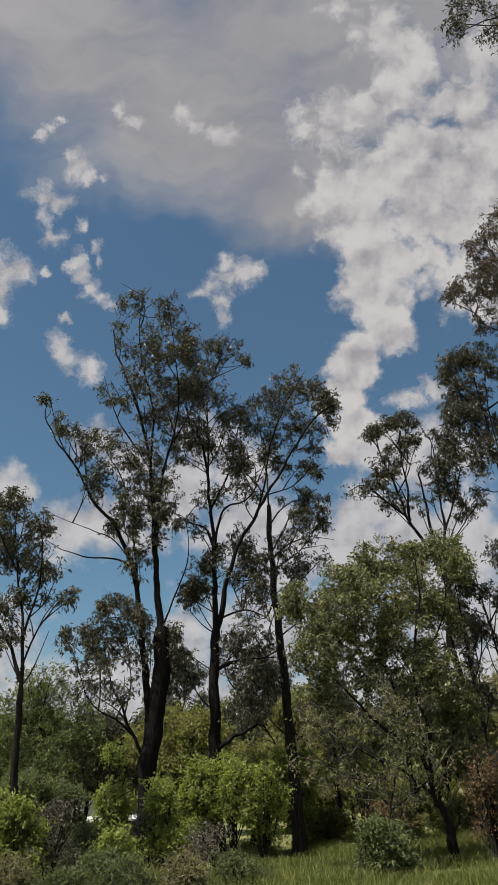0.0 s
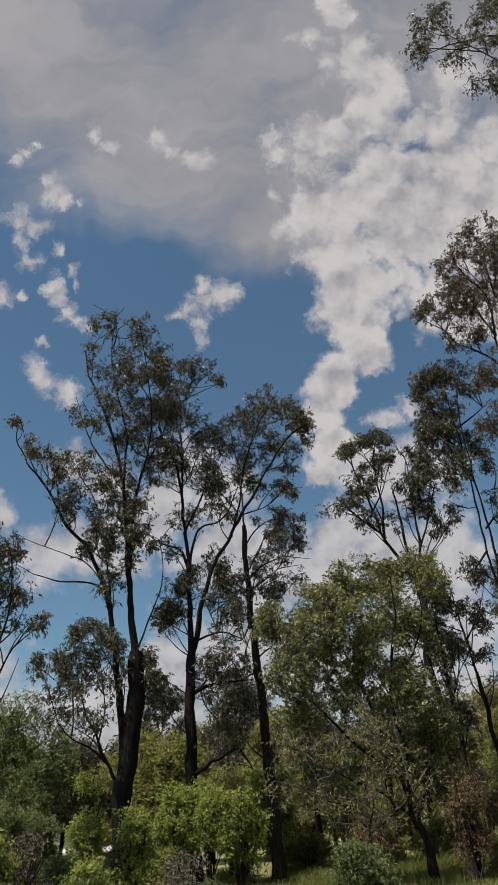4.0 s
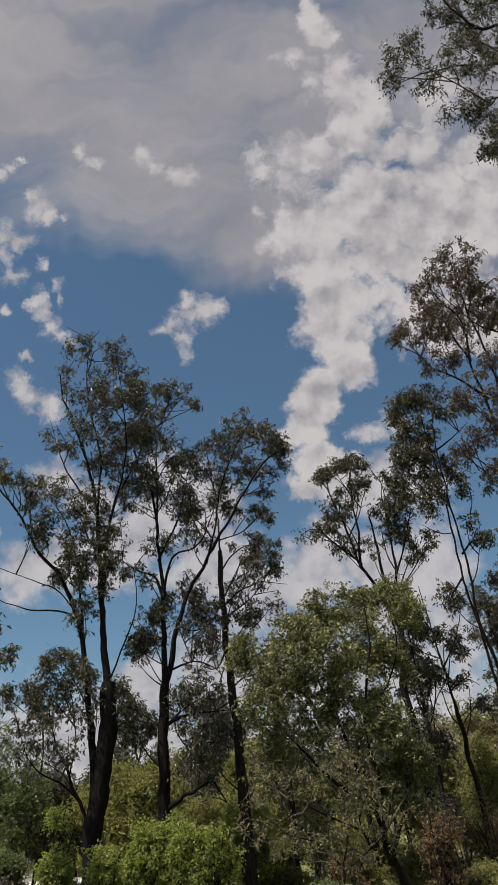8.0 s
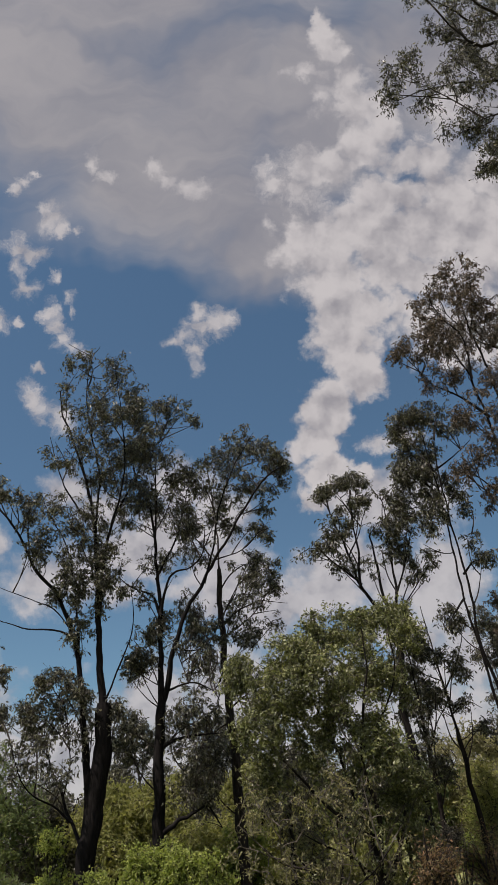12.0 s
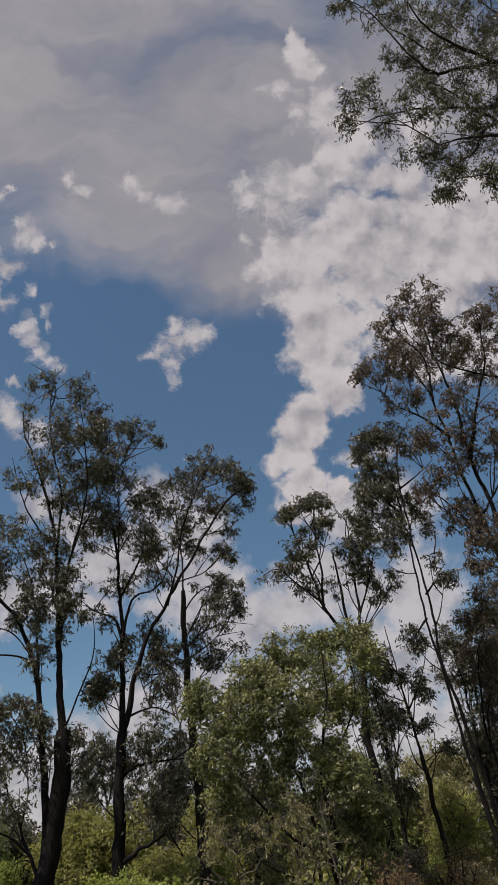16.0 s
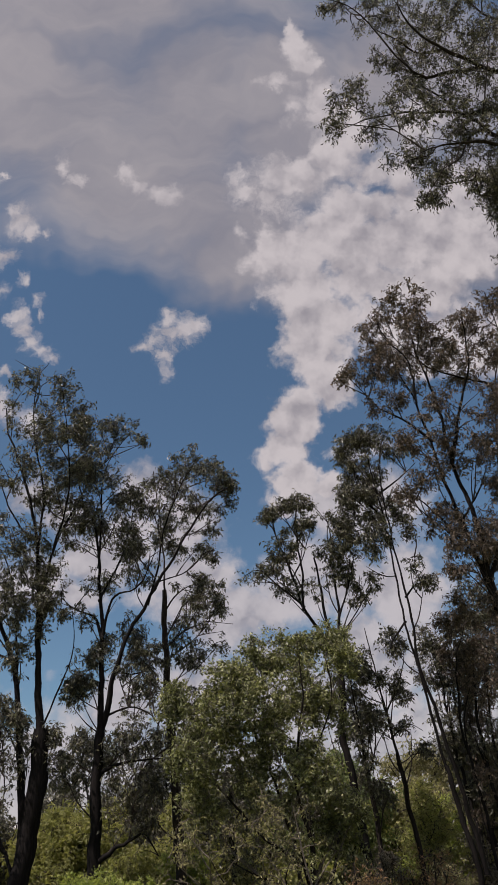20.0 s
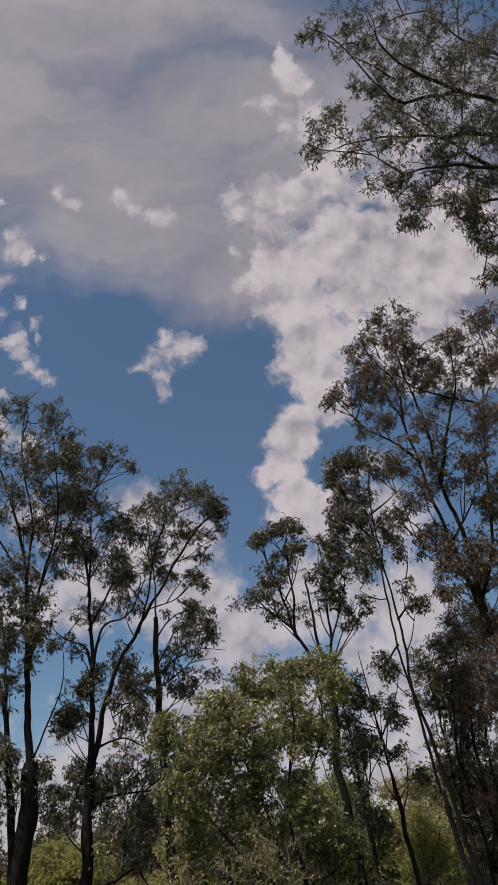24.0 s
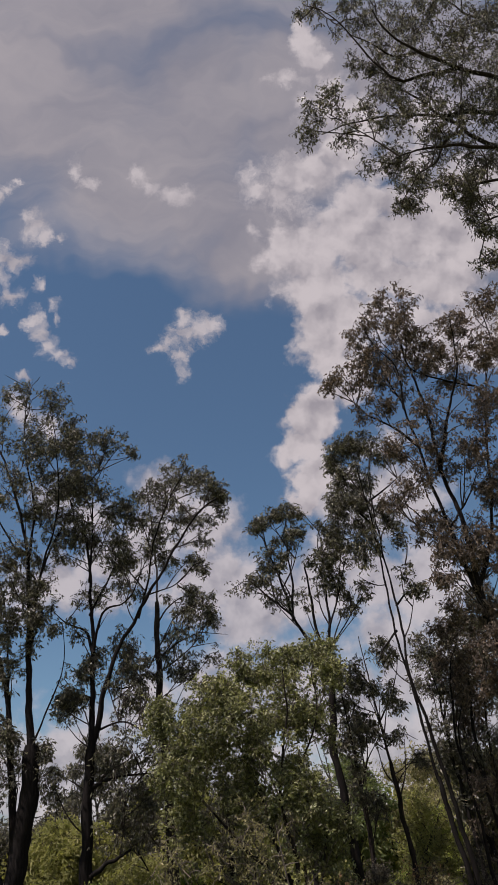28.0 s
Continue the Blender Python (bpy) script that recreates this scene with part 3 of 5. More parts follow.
tree.clump(0.64, 21.07, 14.96, 0.12, 0.27, 15)
tree.clump(-1.83, 21.37, 14.15, 0.96, 0.77, 152)
tree.clump(-0.84, 20.60, 13.65, 0.78, 0.74, 106)
tree.clump(-3.02, 21.25, 15.15, 0.58, 0.78, 36)
tree.clump(-3.71, 20.86, 15.98, 0.27, 0.66, 18)
tree.clump(-4.11, 21.05, 14.08, 0.30, 0.53, 21)
tree.clump(-6.04, 20.87, 13.61, 0.22, 0.30, 15)
tree.clump(-5.23, 20.72, 12.38, 0.36, 0.40, 36)
tree.clump(-4.91, 21.27, 12.02, 0.48, 0.48, 45)
tree.clump(-4.41, 20.82, 10.99, 0.39, 0.50, 36)
tree.clump(-3.46, 20.67, 11.56, 0.75, 0.82, 82)
tree.clump(-4.25, 21.46, 10.73, 0.62, 0.47, 45)
tree.clump(-3.01, 21.35, 10.43, 0.61, 0.54, 54)
tree.clump(-2.10, 20.85, 9.56, 0.45, 1.07, 167)
tree.clump(-3.42, 21.52, 9.50, 0.71, 0.50, 69)
tree.clump(-2.69, 21.05, 13.36, 0.86, 0.75, 76)
tree.clump(-4.43, 21.08, 12.41, 0.29, 0.29, 18)
tree.clump(-5.52, 20.90, 13.00, 0.22, 0.30, 15)
tree.clump(-1.52, 21.49, 12.47, 0.75, 0.75, 76)
tree.clump(-3.64, 21.18, 6.77, 0.56, 0.40, 76)
tree.clump(-3.96, 21.71, 6.07, 0.90, 0.63, 121)
tree.clump(-4.53, 21.29, 5.77, 0.42, 0.55, 51)
tree.clump(-4.85, 20.89, 5.88, 0.32, 0.35, 27)
tree.clump(-4.08, 20.81, 4.97, 0.78, 0.47, 60)
tree.clump(-3.07, 20.81, 6.24, 0.32, 0.48, 39)
tree.clump(-3.35, 20.70, 4.47, 0.46, 0.40, 33)
tree.clump(-4.41, 20.68, 4.37, 0.40, 0.31, 21)
tree.clump(-3.46, 20.87, 17.03, 0.47, 0.78, 30)
tree.clump(-2.71, 21.09, 16.20, 0.58, 0.77, 36)
tree.clump(-3.20, 20.58, 13.82, 0.54, 0.90, 51)
tree.clump(-2.43, 21.15, 13.63, 0.55, 0.92, 36)
tree.clump(-2.96, 20.85, 11.60, 0.59, 0.69, 51)
tree.clump(-3.18, 20.84, 9.85, 0.50, 0.83, 76)
tree.clump(-2.24, 21.21, 10.95, 0.42, 0.69, 30)
tree.clump(-2.95, 20.99, 8.23, 0.42, 0.80, 60)
tree.clump(-2.92, 20.85, 5.82, 0.45, 0.90, 76)
tree.clump(-1.90, 20.99, 5.60, 0.30, 0.61, 36)
tree.grow(4.4, 0.100, 0.66)

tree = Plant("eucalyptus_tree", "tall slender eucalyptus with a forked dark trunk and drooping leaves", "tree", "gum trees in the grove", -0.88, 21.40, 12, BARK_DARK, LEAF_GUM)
tree.limb(0.220, 0.125, (-0.88, 21.40, -0.15), (-0.87, 21.40, 1.49), (-0.86, 21.40, 2.88), (-0.85, 21.40, 4.81), (-0.71, 21.40, 6.16), name="trunk")
tree.limb(0.084, 0.025, (-0.73, 21.40, 6.08), (-0.74, 21.46, 7.28), (-0.74, 21.52, 8.62), (-0.79, 21.58, 9.86), (-0.86, 21.65, 10.87), (-0.91, 21.71, 11.65), (-1.07, 21.77, 12.37), (-1.38, 21.83, 13.06), (-1.57, 21.89, 13.76))
tree.limb(0.080, 0.021, (-0.69, 21.40, 6.08), (-0.48, 21.29, 6.88), (-0.24, 21.19, 7.61), (0.09, 21.08, 8.53), (0.65, 20.97, 9.37), (0.94, 20.87, 9.91), (1.29, 20.76, 10.38), (1.72, 20.66, 11.02), (2.16, 20.55, 11.70), (2.72, 20.44, 12.43), (3.29, 20.34, 12.69))
tree.limb(0.056, 0.010, (-0.73, 21.40, 8.58), (-0.90, 21.67, 9.14), (-1.20, 21.94, 9.44), (-1.65, 22.21, 9.71), (-2.09, 22.48, 10.17))
tree.limb(0.048, 0.010, (-0.70, 21.40, 8.49), (-0.48, 21.11, 9.39), (-0.15, 20.83, 9.63), (0.48, 20.54, 9.77), (0.98, 20.25, 10.74))
tree.limb(0.040, 0.010, (-0.85, 21.40, 10.76), (-0.80, 21.55, 12.02), (-0.80, 21.70, 13.53), (-0.69, 21.85, 14.37), (-0.31, 22.00, 15.37))
tree.limb(0.040, 0.009, (-0.79, 21.40, 9.70), (-0.27, 21.61, 10.82), (0.05, 21.81, 11.92), (0.29, 22.02, 13.07), (0.63, 22.23, 13.95))
tree.limb(0.040, 0.009, (0.66, 21.40, 9.49), (0.99, 21.17, 10.57), (1.20, 20.94, 11.64), (1.67, 20.71, 12.73), (2.08, 20.47, 13.42), (2.47, 20.24, 13.91))
tree.limb(0.032, 0.009, (-0.30, 21.40, 7.58), (0.12, 21.56, 7.43), (0.64, 21.71, 7.62), (0.85, 21.87, 8.01))
tree.limb(0.060, 0.012, (-0.68, 21.40, 4.88), (-0.32, 21.29, 5.00), (0.17, 21.19, 5.07), (0.97, 21.08, 5.06))
tree.limb(0.085, 0.015, (-0.80, 21.40, 2.72), (-0.61, 21.30, 2.86), (-0.39, 21.30, 3.04), (-0.12, 21.20, 3.12), (0.16, 21.15, 3.24), (0.44, 21.10, 3.27), (0.77, 21.00, 2.79))
tree.limb(0.040, 0.009, (-0.57, 21.40, 6.32), (0.07, 21.03, 6.42), (0.63, 20.66, 6.18), (0.91, 20.29, 5.77))
tree.limb(0.024, 0.009, (0.97, 21.40, 10.12), (1.86, 21.04, 10.27), (2.40, 20.67, 10.67), (2.63, 20.31, 10.59))
tree.limb(0.024, 0.009, (-0.81, 21.40, 7.26), (-1.20, 21.21, 7.40), (-1.46, 21.01, 7.71))
tree.clump(2.34, 21.88, 14.46, 0.75, 0.55, 91)
tree.clump(1.57, 21.16, 13.74, 0.53, 0.46, 51)
tree.clump(3.04, 21.64, 13.72, 0.66, 0.58, 91)
tree.clump(3.51, 21.64, 13.14, 0.38, 0.50, 51)
tree.clump(2.65, 21.82, 12.42, 0.65, 0.53, 66)
tree.clump(1.69, 21.22, 12.69, 0.79, 0.64, 91)
tree.clump(0.77, 21.27, 12.98, 0.60, 0.60, 69)
tree.clump(-0.07, 21.42, 13.42, 0.53, 0.50, 45)
tree.clump(-0.20, 21.71, 12.72, 0.76, 0.76, 91)
tree.clump(-1.07, 21.07, 12.75, 0.56, 0.67, 54)
tree.clump(0.13, 21.65, 11.53, 0.67, 0.56, 76)
tree.clump(1.08, 21.68, 11.80, 0.64, 0.60, 60)
tree.clump(2.02, 21.76, 11.37, 0.67, 0.45, 51)
tree.clump(2.61, 21.19, 10.93, 0.29, 0.29, 24)
tree.clump(2.07, 21.80, 10.14, 0.58, 0.29, 45)
tree.clump(2.64, 21.22, 9.73, 0.28, 0.32, 24)
tree.clump(0.44, 21.22, 10.42, 0.72, 0.50, 45)
tree.clump(-0.83, 21.51, 10.22, 0.61, 0.43, 39)
tree.clump(-1.31, 21.63, 9.34, 0.36, 0.36, 18)
tree.clump(-1.31, 21.25, 7.59, 0.58, 0.58, 33)
tree.clump(-0.64, 21.69, 7.95, 0.42, 0.70, 91)
tree.clump(0.41, 21.44, 8.17, 0.52, 0.59, 39)
tree.clump(0.28, 21.22, 7.33, 0.57, 0.51, 36)
tree.clump(-1.49, 21.27, 7.09, 0.44, 0.40, 15)
tree.clump(0.03, 21.04, 5.65, 0.65, 0.42, 51)
tree.clump(0.29, 20.88, 4.53, 0.69, 0.63, 45)
tree.clump(0.09, 21.01, 3.66, 0.62, 0.56, 39)
tree.clump(-0.47, 21.51, 5.44, 0.33, 0.43, 21)
tree.clump(0.76, 21.82, 4.01, 0.48, 0.81, 33)
tree.clump(-1.50, 21.17, 11.69, 0.44, 0.44, 27)
tree.clump(-0.99, 21.15, 13.98, 0.38, 0.38, 24)
tree.clump(0.24, 21.78, 8.79, 0.48, 0.51, 60)
tree.clump(0.68, 21.43, 7.99, 0.50, 0.50, 60)
tree.clump(-1.25, 21.33, 7.59, 0.42, 0.49, 60)
tree.clump(0.27, 21.18, 6.43, 0.47, 0.63, 36)
tree.clump(0.53, 21.49, 5.71, 0.53, 0.47, 33)
tree.clump(-0.11, 21.64, 5.21, 0.40, 0.62, 36)
tree.clump(0.59, 21.36, 4.42, 0.51, 0.75, 45)
tree.clump(-1.40, 21.36, 6.92, 0.32, 0.38, 30)
tree.clump(-1.61, 21.10, 5.03, 0.36, 0.51, 45)
tree.clump(1.48, 21.70, 7.98, 0.44, 0.67, 51)
tree.clump(1.91, 21.06, 9.11, 0.44, 0.44, 36)
tree.clump(0.49, 21.39, 7.05, 0.48, 0.39, 36)
tree.clump(-1.05, 21.68, 12.16, 0.55, 0.62, 51)
tree.clump(0.10, 21.09, 11.43, 0.53, 0.60, 45)
tree.grow(4.4, 0.100, 0.66)

tree = Plant("eucalyptus_tree", "eucalyptus with a tall straight trunk ending in a dead broken top", "tree", "gum trees in the grove", 1.33, 22.80, 13, BARK_SNAG, LEAF_GUM)
tree.limb(0.190, 0.075, (1.33, 22.80, -0.15), (1.32, 22.80, 1.08), (1.28, 22.80, 2.54), (1.24, 22.80, 4.42), (1.17, 22.80, 6.10), (1.11, 22.80, 7.53), (1.10, 22.80, 9.04), (1.10, 22.80, 10.33), name="trunk")
tree.limb(0.036, 0.017, (1.14, 22.80, 10.22), (1.13, 22.94, 11.31), (1.07, 23.08, 12.77), (0.95, 23.22, 13.89), (0.87, 23.36, 15.00))
tree.limb(0.040, 0.009, (1.13, 22.80, 8.46), (1.59, 23.07, 8.94), (2.10, 23.34, 9.24), (2.48, 23.61, 9.43), (3.35, 23.88, 9.36))
tree.limb(0.040, 0.009, (1.10, 22.80, 7.17), (0.78, 22.89, 6.58), (0.25, 22.97, 6.71))
tree.limb(0.032, 0.009, (1.13, 22.80, 8.08), (1.84, 23.03, 8.59), (2.37, 23.26, 9.12), (2.73, 23.49, 9.79))
tree.limb(0.032, 0.009, (1.12, 22.80, 9.62), (1.55, 22.51, 10.09), (2.11, 22.23, 10.25), (2.62, 21.94, 10.01))
tree.limb(0.032, 0.009, (1.18, 22.80, 5.58), (0.70, 22.75, 5.35), (0.15, 22.70, 4.79), (-0.05, 22.64, 4.15))
tree.limb(0.032, 0.009, (1.17, 22.80, 5.93), (1.80, 22.45, 6.34), (2.32, 22.11, 6.58))
tree.clump(1.90, 23.19, 9.32, 0.76, 0.27, 36)
tree.clump(2.93, 22.67, 9.58, 0.41, 0.30, 33)
tree.clump(2.32, 22.77, 10.05, 0.49, 0.38, 39)
tree.clump(1.81, 23.16, 8.15, 0.48, 0.56, 30)
tree.clump(2.58, 23.10, 8.47, 0.56, 0.45, 24)
tree.clump(0.87, 23.12, 5.15, 0.42, 0.70, 24)
tree.clump(0.29, 22.77, 4.30, 0.41, 0.74, 33)
tree.clump(2.23, 22.79, 6.92, 0.54, 0.54, 30)
tree.grow(4.4, 0.100, 0.66)

tree = Plant("eucalyptus_tree", "slim eucalyptus with grey-brown trunk and open leafy crown", "tree", "gum trees in the grove", -5.14, 18.00, 14, BARK_BROWN, LEAF_GUM)
tree.limb(0.120, 0.070, (-5.14, 18.00, -0.15), (-5.19, 18.00, 0.86), (-5.27, 18.00, 2.09), (-5.31, 18.00, 3.28), (-5.30, 18.00, 4.22), name="trunk")
tree.limb(0.048, 0.012, (-5.30, 18.00, 4.22), (-5.37, 18.11, 5.23), (-5.50, 18.22, 6.10), (-5.74, 18.33, 7.16), (-5.89, 18.44, 8.13), (-5.98, 18.55, 9.14))
tree.limb(0.050, 0.012, (-5.37, 18.00, 4.42), (-5.60, 17.99, 5.09), (-5.84, 17.97, 5.50), (-6.20, 17.96, 6.36), (-6.53, 17.95, 7.54))
tree.limb(0.040, 0.010, (-5.37, 18.00, 5.35), (-5.10, 17.87, 6.14), (-4.95, 17.75, 6.81), (-4.96, 17.62, 7.65), (-5.05, 17.50, 8.22))
tree.limb(0.030, 0.010, (-5.30, 18.00, 4.67), (-5.06, 17.94, 5.32), (-4.74, 17.88, 5.84), (-4.40, 17.83, 6.23), (-4.12, 17.77, 6.34))
tree.limb(0.030, 0.010, (-5.64, 18.00, 7.06), (-5.93, 17.59, 7.69), (-5.99, 17.18, 8.15))
tree.clump(-5.83, 17.88, 8.80, 0.51, 0.51, 65)
tree.clump(-5.41, 18.44, 8.50, 0.49, 0.46, 61)
tree.clump(-5.87, 18.59, 7.78, 0.69, 0.54, 76)
tree.clump(-5.05, 18.11, 7.44, 0.44, 0.38, 43)
tree.clump(-5.79, 18.00, 6.34, 0.51, 0.48, 54)
tree.clump(-4.73, 17.92, 6.99, 0.26, 0.29, 17)
tree.clump(-4.19, 17.82, 6.29, 0.22, 0.22, 17)
tree.clump(-4.62, 17.87, 6.18, 0.28, 0.25, 15)
tree.clump(-6.60, 18.32, 8.44, 0.60, 0.75, 54)
tree.clump(-5.25, 18.31, 6.54, 0.43, 0.43, 28)
tree.clump(-5.73, 17.88, 5.34, 0.41, 0.33, 28)
tree.clump(-4.70, 18.08, 5.53, 0.14, 0.17, 6)
tree.grow(4.4, 0.100, 0.66)

tree = Plant("eucalyptus_tree", "slender eucalyptus with a bare dead stub among leafy branches", "tree", "gum trees in the grove", 6.10, 20.50, 15, BARK_DARK, LEAF_GUM)
tree.limb(0.130, 0.085, (6.10, 20.50, -0.15), (5.99, 20.50, 1.98), (5.86, 20.50, 4.11), (5.80, 20.50, 5.21), (5.98, 20.50, 6.51), (5.97, 20.50, 7.60), name="trunk")
tree.limb(0.060, 0.012, (5.96, 20.50, 6.97), (5.54, 20.61, 8.15), (5.21, 20.72, 8.88), (5.06, 20.83, 9.80), (4.80, 20.94, 10.77), (4.66, 21.05, 11.69), (4.63, 21.16, 12.33))
tree.limb(0.045, 0.012, (5.18, 20.50, 8.74), (5.32, 20.66, 9.90), (5.32, 20.81, 10.87), (5.44, 20.97, 12.17))
tree.limb(0.060, 0.025, (5.95, 20.50, 7.44), (5.82, 20.63, 8.55), (5.83, 20.76, 9.53), (5.77, 20.89, 10.39))
tree.limb(0.050, 0.012, (5.99, 20.50, 7.36), (6.23, 20.66, 8.44), (6.34, 20.81, 9.68), (6.43, 20.97, 10.83), (6.40, 21.12, 11.86))
tree.limb(0.040, 0.010, (6.18, 20.50, 8.31), (6.61, 20.34, 9.32), (6.95, 20.17, 10.29))
tree.limb(0.035, 0.010, (5.19, 20.50, 8.79), (4.63, 20.66, 9.43), (4.02, 20.83, 10.07), (3.59, 20.99, 9.99))
tree.limb(0.030, 0.008, (6.13, 20.50, 7.75), (6.70, 20.24, 8.44), (7.17, 19.97, 8.98))
tree.limb(0.030, 0.008, (5.02, 20.50, 9.69), (5.41, 20.49, 10.36), (5.68, 20.47, 11.07))
tree.clump(4.41, 20.64, 11.67, 0.32, 0.39, 45)
tree.clump(4.96, 20.61, 11.99, 0.36, 0.28, 42)
tree.clump(5.47, 20.37, 11.96, 0.39, 0.28, 51)
tree.clump(5.21, 20.77, 11.33, 0.39, 0.39, 39)
tree.clump(4.69, 20.62, 10.75, 0.48, 0.42, 69)
tree.clump(4.31, 20.55, 9.95, 0.41, 0.27, 36)
tree.clump(5.67, 20.28, 11.09, 0.28, 0.41, 30)
tree.clump(6.62, 20.53, 11.59, 0.46, 0.46, 66)
tree.clump(6.66, 20.28, 10.54, 0.55, 0.58, 91)
tree.clump(6.30, 20.62, 9.71, 0.41, 0.44, 45)
tree.clump(6.87, 20.48, 9.52, 0.40, 0.40, 36)
tree.clump(4.80, 20.73, 9.44, 0.44, 0.27, 30)
tree.clump(5.54, 20.57, 9.32, 0.27, 0.30, 15)
tree.clump(3.73, 20.62, 9.76, 0.24, 0.24, 15)
tree.clump(6.89, 20.41, 8.72, 0.33, 0.30, 21)
tree.clump(5.96, 20.56, 10.52, 0.24, 0.28, 12)
tree.grow(4.4, 0.100, 0.66)

tree = Plant("eucalyptus_tree", "large leaning eucalyptus with many upswept limbs and russet leaves", "tree", "gum trees in the grove", 10.12, 18.20, 16, BARK_DARK, LEAF_GUM_WARM)
tree.limb(0.150, 0.105, (10.12, 18.20, -0.15), (10.24, 18.20, 1.68), (10.43, 18.20, 4.34), (10.24, 18.20, 6.35), (10.02, 18.20, 7.53), name="trunk")
tree.limb(0.075, 0.018, (10.02, 18.20, 7.53), (9.84, 18.28, 8.98), (9.62, 18.36, 10.55), (9.49, 18.44, 11.67), (9.40, 18.53, 13.07), (9.29, 18.61, 14.56), (9.05, 18.69, 15.49), (8.88, 18.77, 16.47))
tree.limb(0.085, 0.015, (9.96, 18.20, 7.77), (10.05, 18.30, 9.13), (10.04, 18.40, 10.88), (9.89, 18.50, 12.23), (9.99, 18.59, 13.66), (9.96, 18.69, 14.99), (9.82, 18.79, 16.41), (9.77, 18.89, 17.92), (9.82, 18.99, 19.01))
tree.limb(0.060, 0.010, (9.78, 18.20, 12.08), (10.23, 18.13, 13.36), (10.67, 18.06, 14.50), (11.08, 17.98, 15.49), (11.19, 17.91, 16.78), (11.24, 17.84, 17.43))
tree.limb(0.060, 0.010, (10.00, 18.20, 8.46), (10.69, 18.36, 9.76), (11.18, 18.53, 11.21), (11.64, 18.69, 13.18), (12.13, 18.86, 14.93), (13.03, 19.02, 17.30))
tree.limb(0.050, 0.010, (9.28, 18.20, 12.89), (8.82, 18.50, 13.69), (8.29, 18.79, 14.33), (7.92, 19.09, 14.98))
tree.limb(0.045, 0.010, (11.78, 18.20, 14.39), (11.67, 18.28, 14.83), (11.44, 18.35, 15.03), (10.62, 18.43, 15.36), (9.98, 18.50, 15.73), (9.42, 18.58, 16.51), (9.02, 18.65, 17.30))
tree.limb(0.050, 0.010, (9.81, 18.20, 8.95), (9.41, 18.58, 10.14), (9.05, 18.96, 11.04), (8.62, 19.34, 11.82))
tree.limb(0.040, 0.010, (9.67, 18.20, 10.29), (10.61, 18.75, 11.36), (11.49, 19.30, 12.73))
tree.limb(0.040, 0.010, (9.15, 18.20, 14.30), (9.20, 18.21, 15.81), (8.65, 18.23, 16.76), (8.45, 18.24, 17.73))
tree.clump(9.96, 18.23, 8.00, 0.51, 0.60, 60)
tree.clump(9.94, 17.88, 6.73, 0.48, 0.57, 76)
tree.clump(11.03, 18.52, 9.80, 0.54, 0.64, 76)
tree.clump(9.66, 18.57, 6.21, 0.43, 0.43, 45)
tree.clump(9.46, 18.17, 18.08, 0.83, 0.53, 106)
tree.clump(8.36, 18.36, 17.12, 0.55, 0.74, 76)
tree.clump(9.30, 18.51, 16.93, 0.93, 0.82, 167)
tree.clump(7.97, 18.46, 15.85, 0.72, 0.61, 91)
tree.clump(6.98, 18.02, 15.18, 0.35, 0.24, 33)
tree.clump(9.01, 18.59, 15.43, 0.90, 0.61, 91)
tree.clump(8.21, 18.28, 14.42, 0.59, 0.42, 60)
tree.clump(10.23, 18.40, 16.09, 0.80, 0.73, 106)
tree.clump(11.39, 18.13, 17.30, 0.56, 0.56, 82)
tree.clump(10.20, 18.30, 16.94, 0.55, 0.44, 51)
tree.clump(12.92, 18.51, 18.62, 0.78, 0.51, 76)
tree.clump(12.23, 18.35, 16.59, 0.74, 0.74, 106)
tree.clump(11.07, 18.47, 15.63, 0.80, 0.65, 91)
tree.clump(11.26, 17.67, 13.79, 0.68, 0.84, 121)
tree.clump(9.76, 17.88, 13.84, 0.58, 0.51, 51)
tree.clump(10.22, 18.13, 12.58, 0.67, 0.83, 106)
tree.clump(11.19, 18.37, 12.06, 0.67, 1.00, 136)
tree.clump(8.87, 17.89, 12.93, 0.66, 0.50, 76)
tree.clump(9.12, 18.43, 10.44, 0.70, 0.54, 91)
tree.clump(8.30, 18.31, 11.34, 0.49, 0.42, 45)
tree.clump(9.47, 17.69, 9.43, 0.60, 0.60, 91)
tree.clump(10.48, 18.17, 9.70, 0.62, 0.94, 121)
tree.clump(8.94, 17.94, 11.65, 0.55, 0.55, 54)
tree.clump(9.06, 17.83, 8.88, 0.45, 0.45, 51)
tree.clump(12.71, 17.69, 15.15, 0.88, 2.45, 212)
tree.clump(11.53, 17.94, 10.54, 0.79, 2.22, 212)
tree.grow(4.4, 0.100, 0.66)

tree = Plant("eucalyptus_tree", "twin-stemmed slender eucalyptus with a narrow dark crown", "tree", "gum trees in the grove", 8.84, 20.30, 17, BARK_DARK, LEAF_GUM)
tree.limb(0.085, 0.062, (8.84, 20.30, -0.15), (8.66, 20.30, 1.71), (8.56, 20.30, 2.67), (8.46, 20.30, 3.57), (8.38, 20.30, 4.18), name="trunk")
tree.limb(0.044, 0.015, (8.38, 20.30, 4.18), (8.29, 20.22, 5.08), (8.20, 20.13, 5.93), (8.09, 20.05, 6.83), (7.96, 19.96, 7.68), (7.93, 19.88, 8.71), (7.91, 19.79, 9.88), (7.85, 19.71, 11.11), (7.75, 19.62, 12.24), (7.69, 19.54, 13.09))
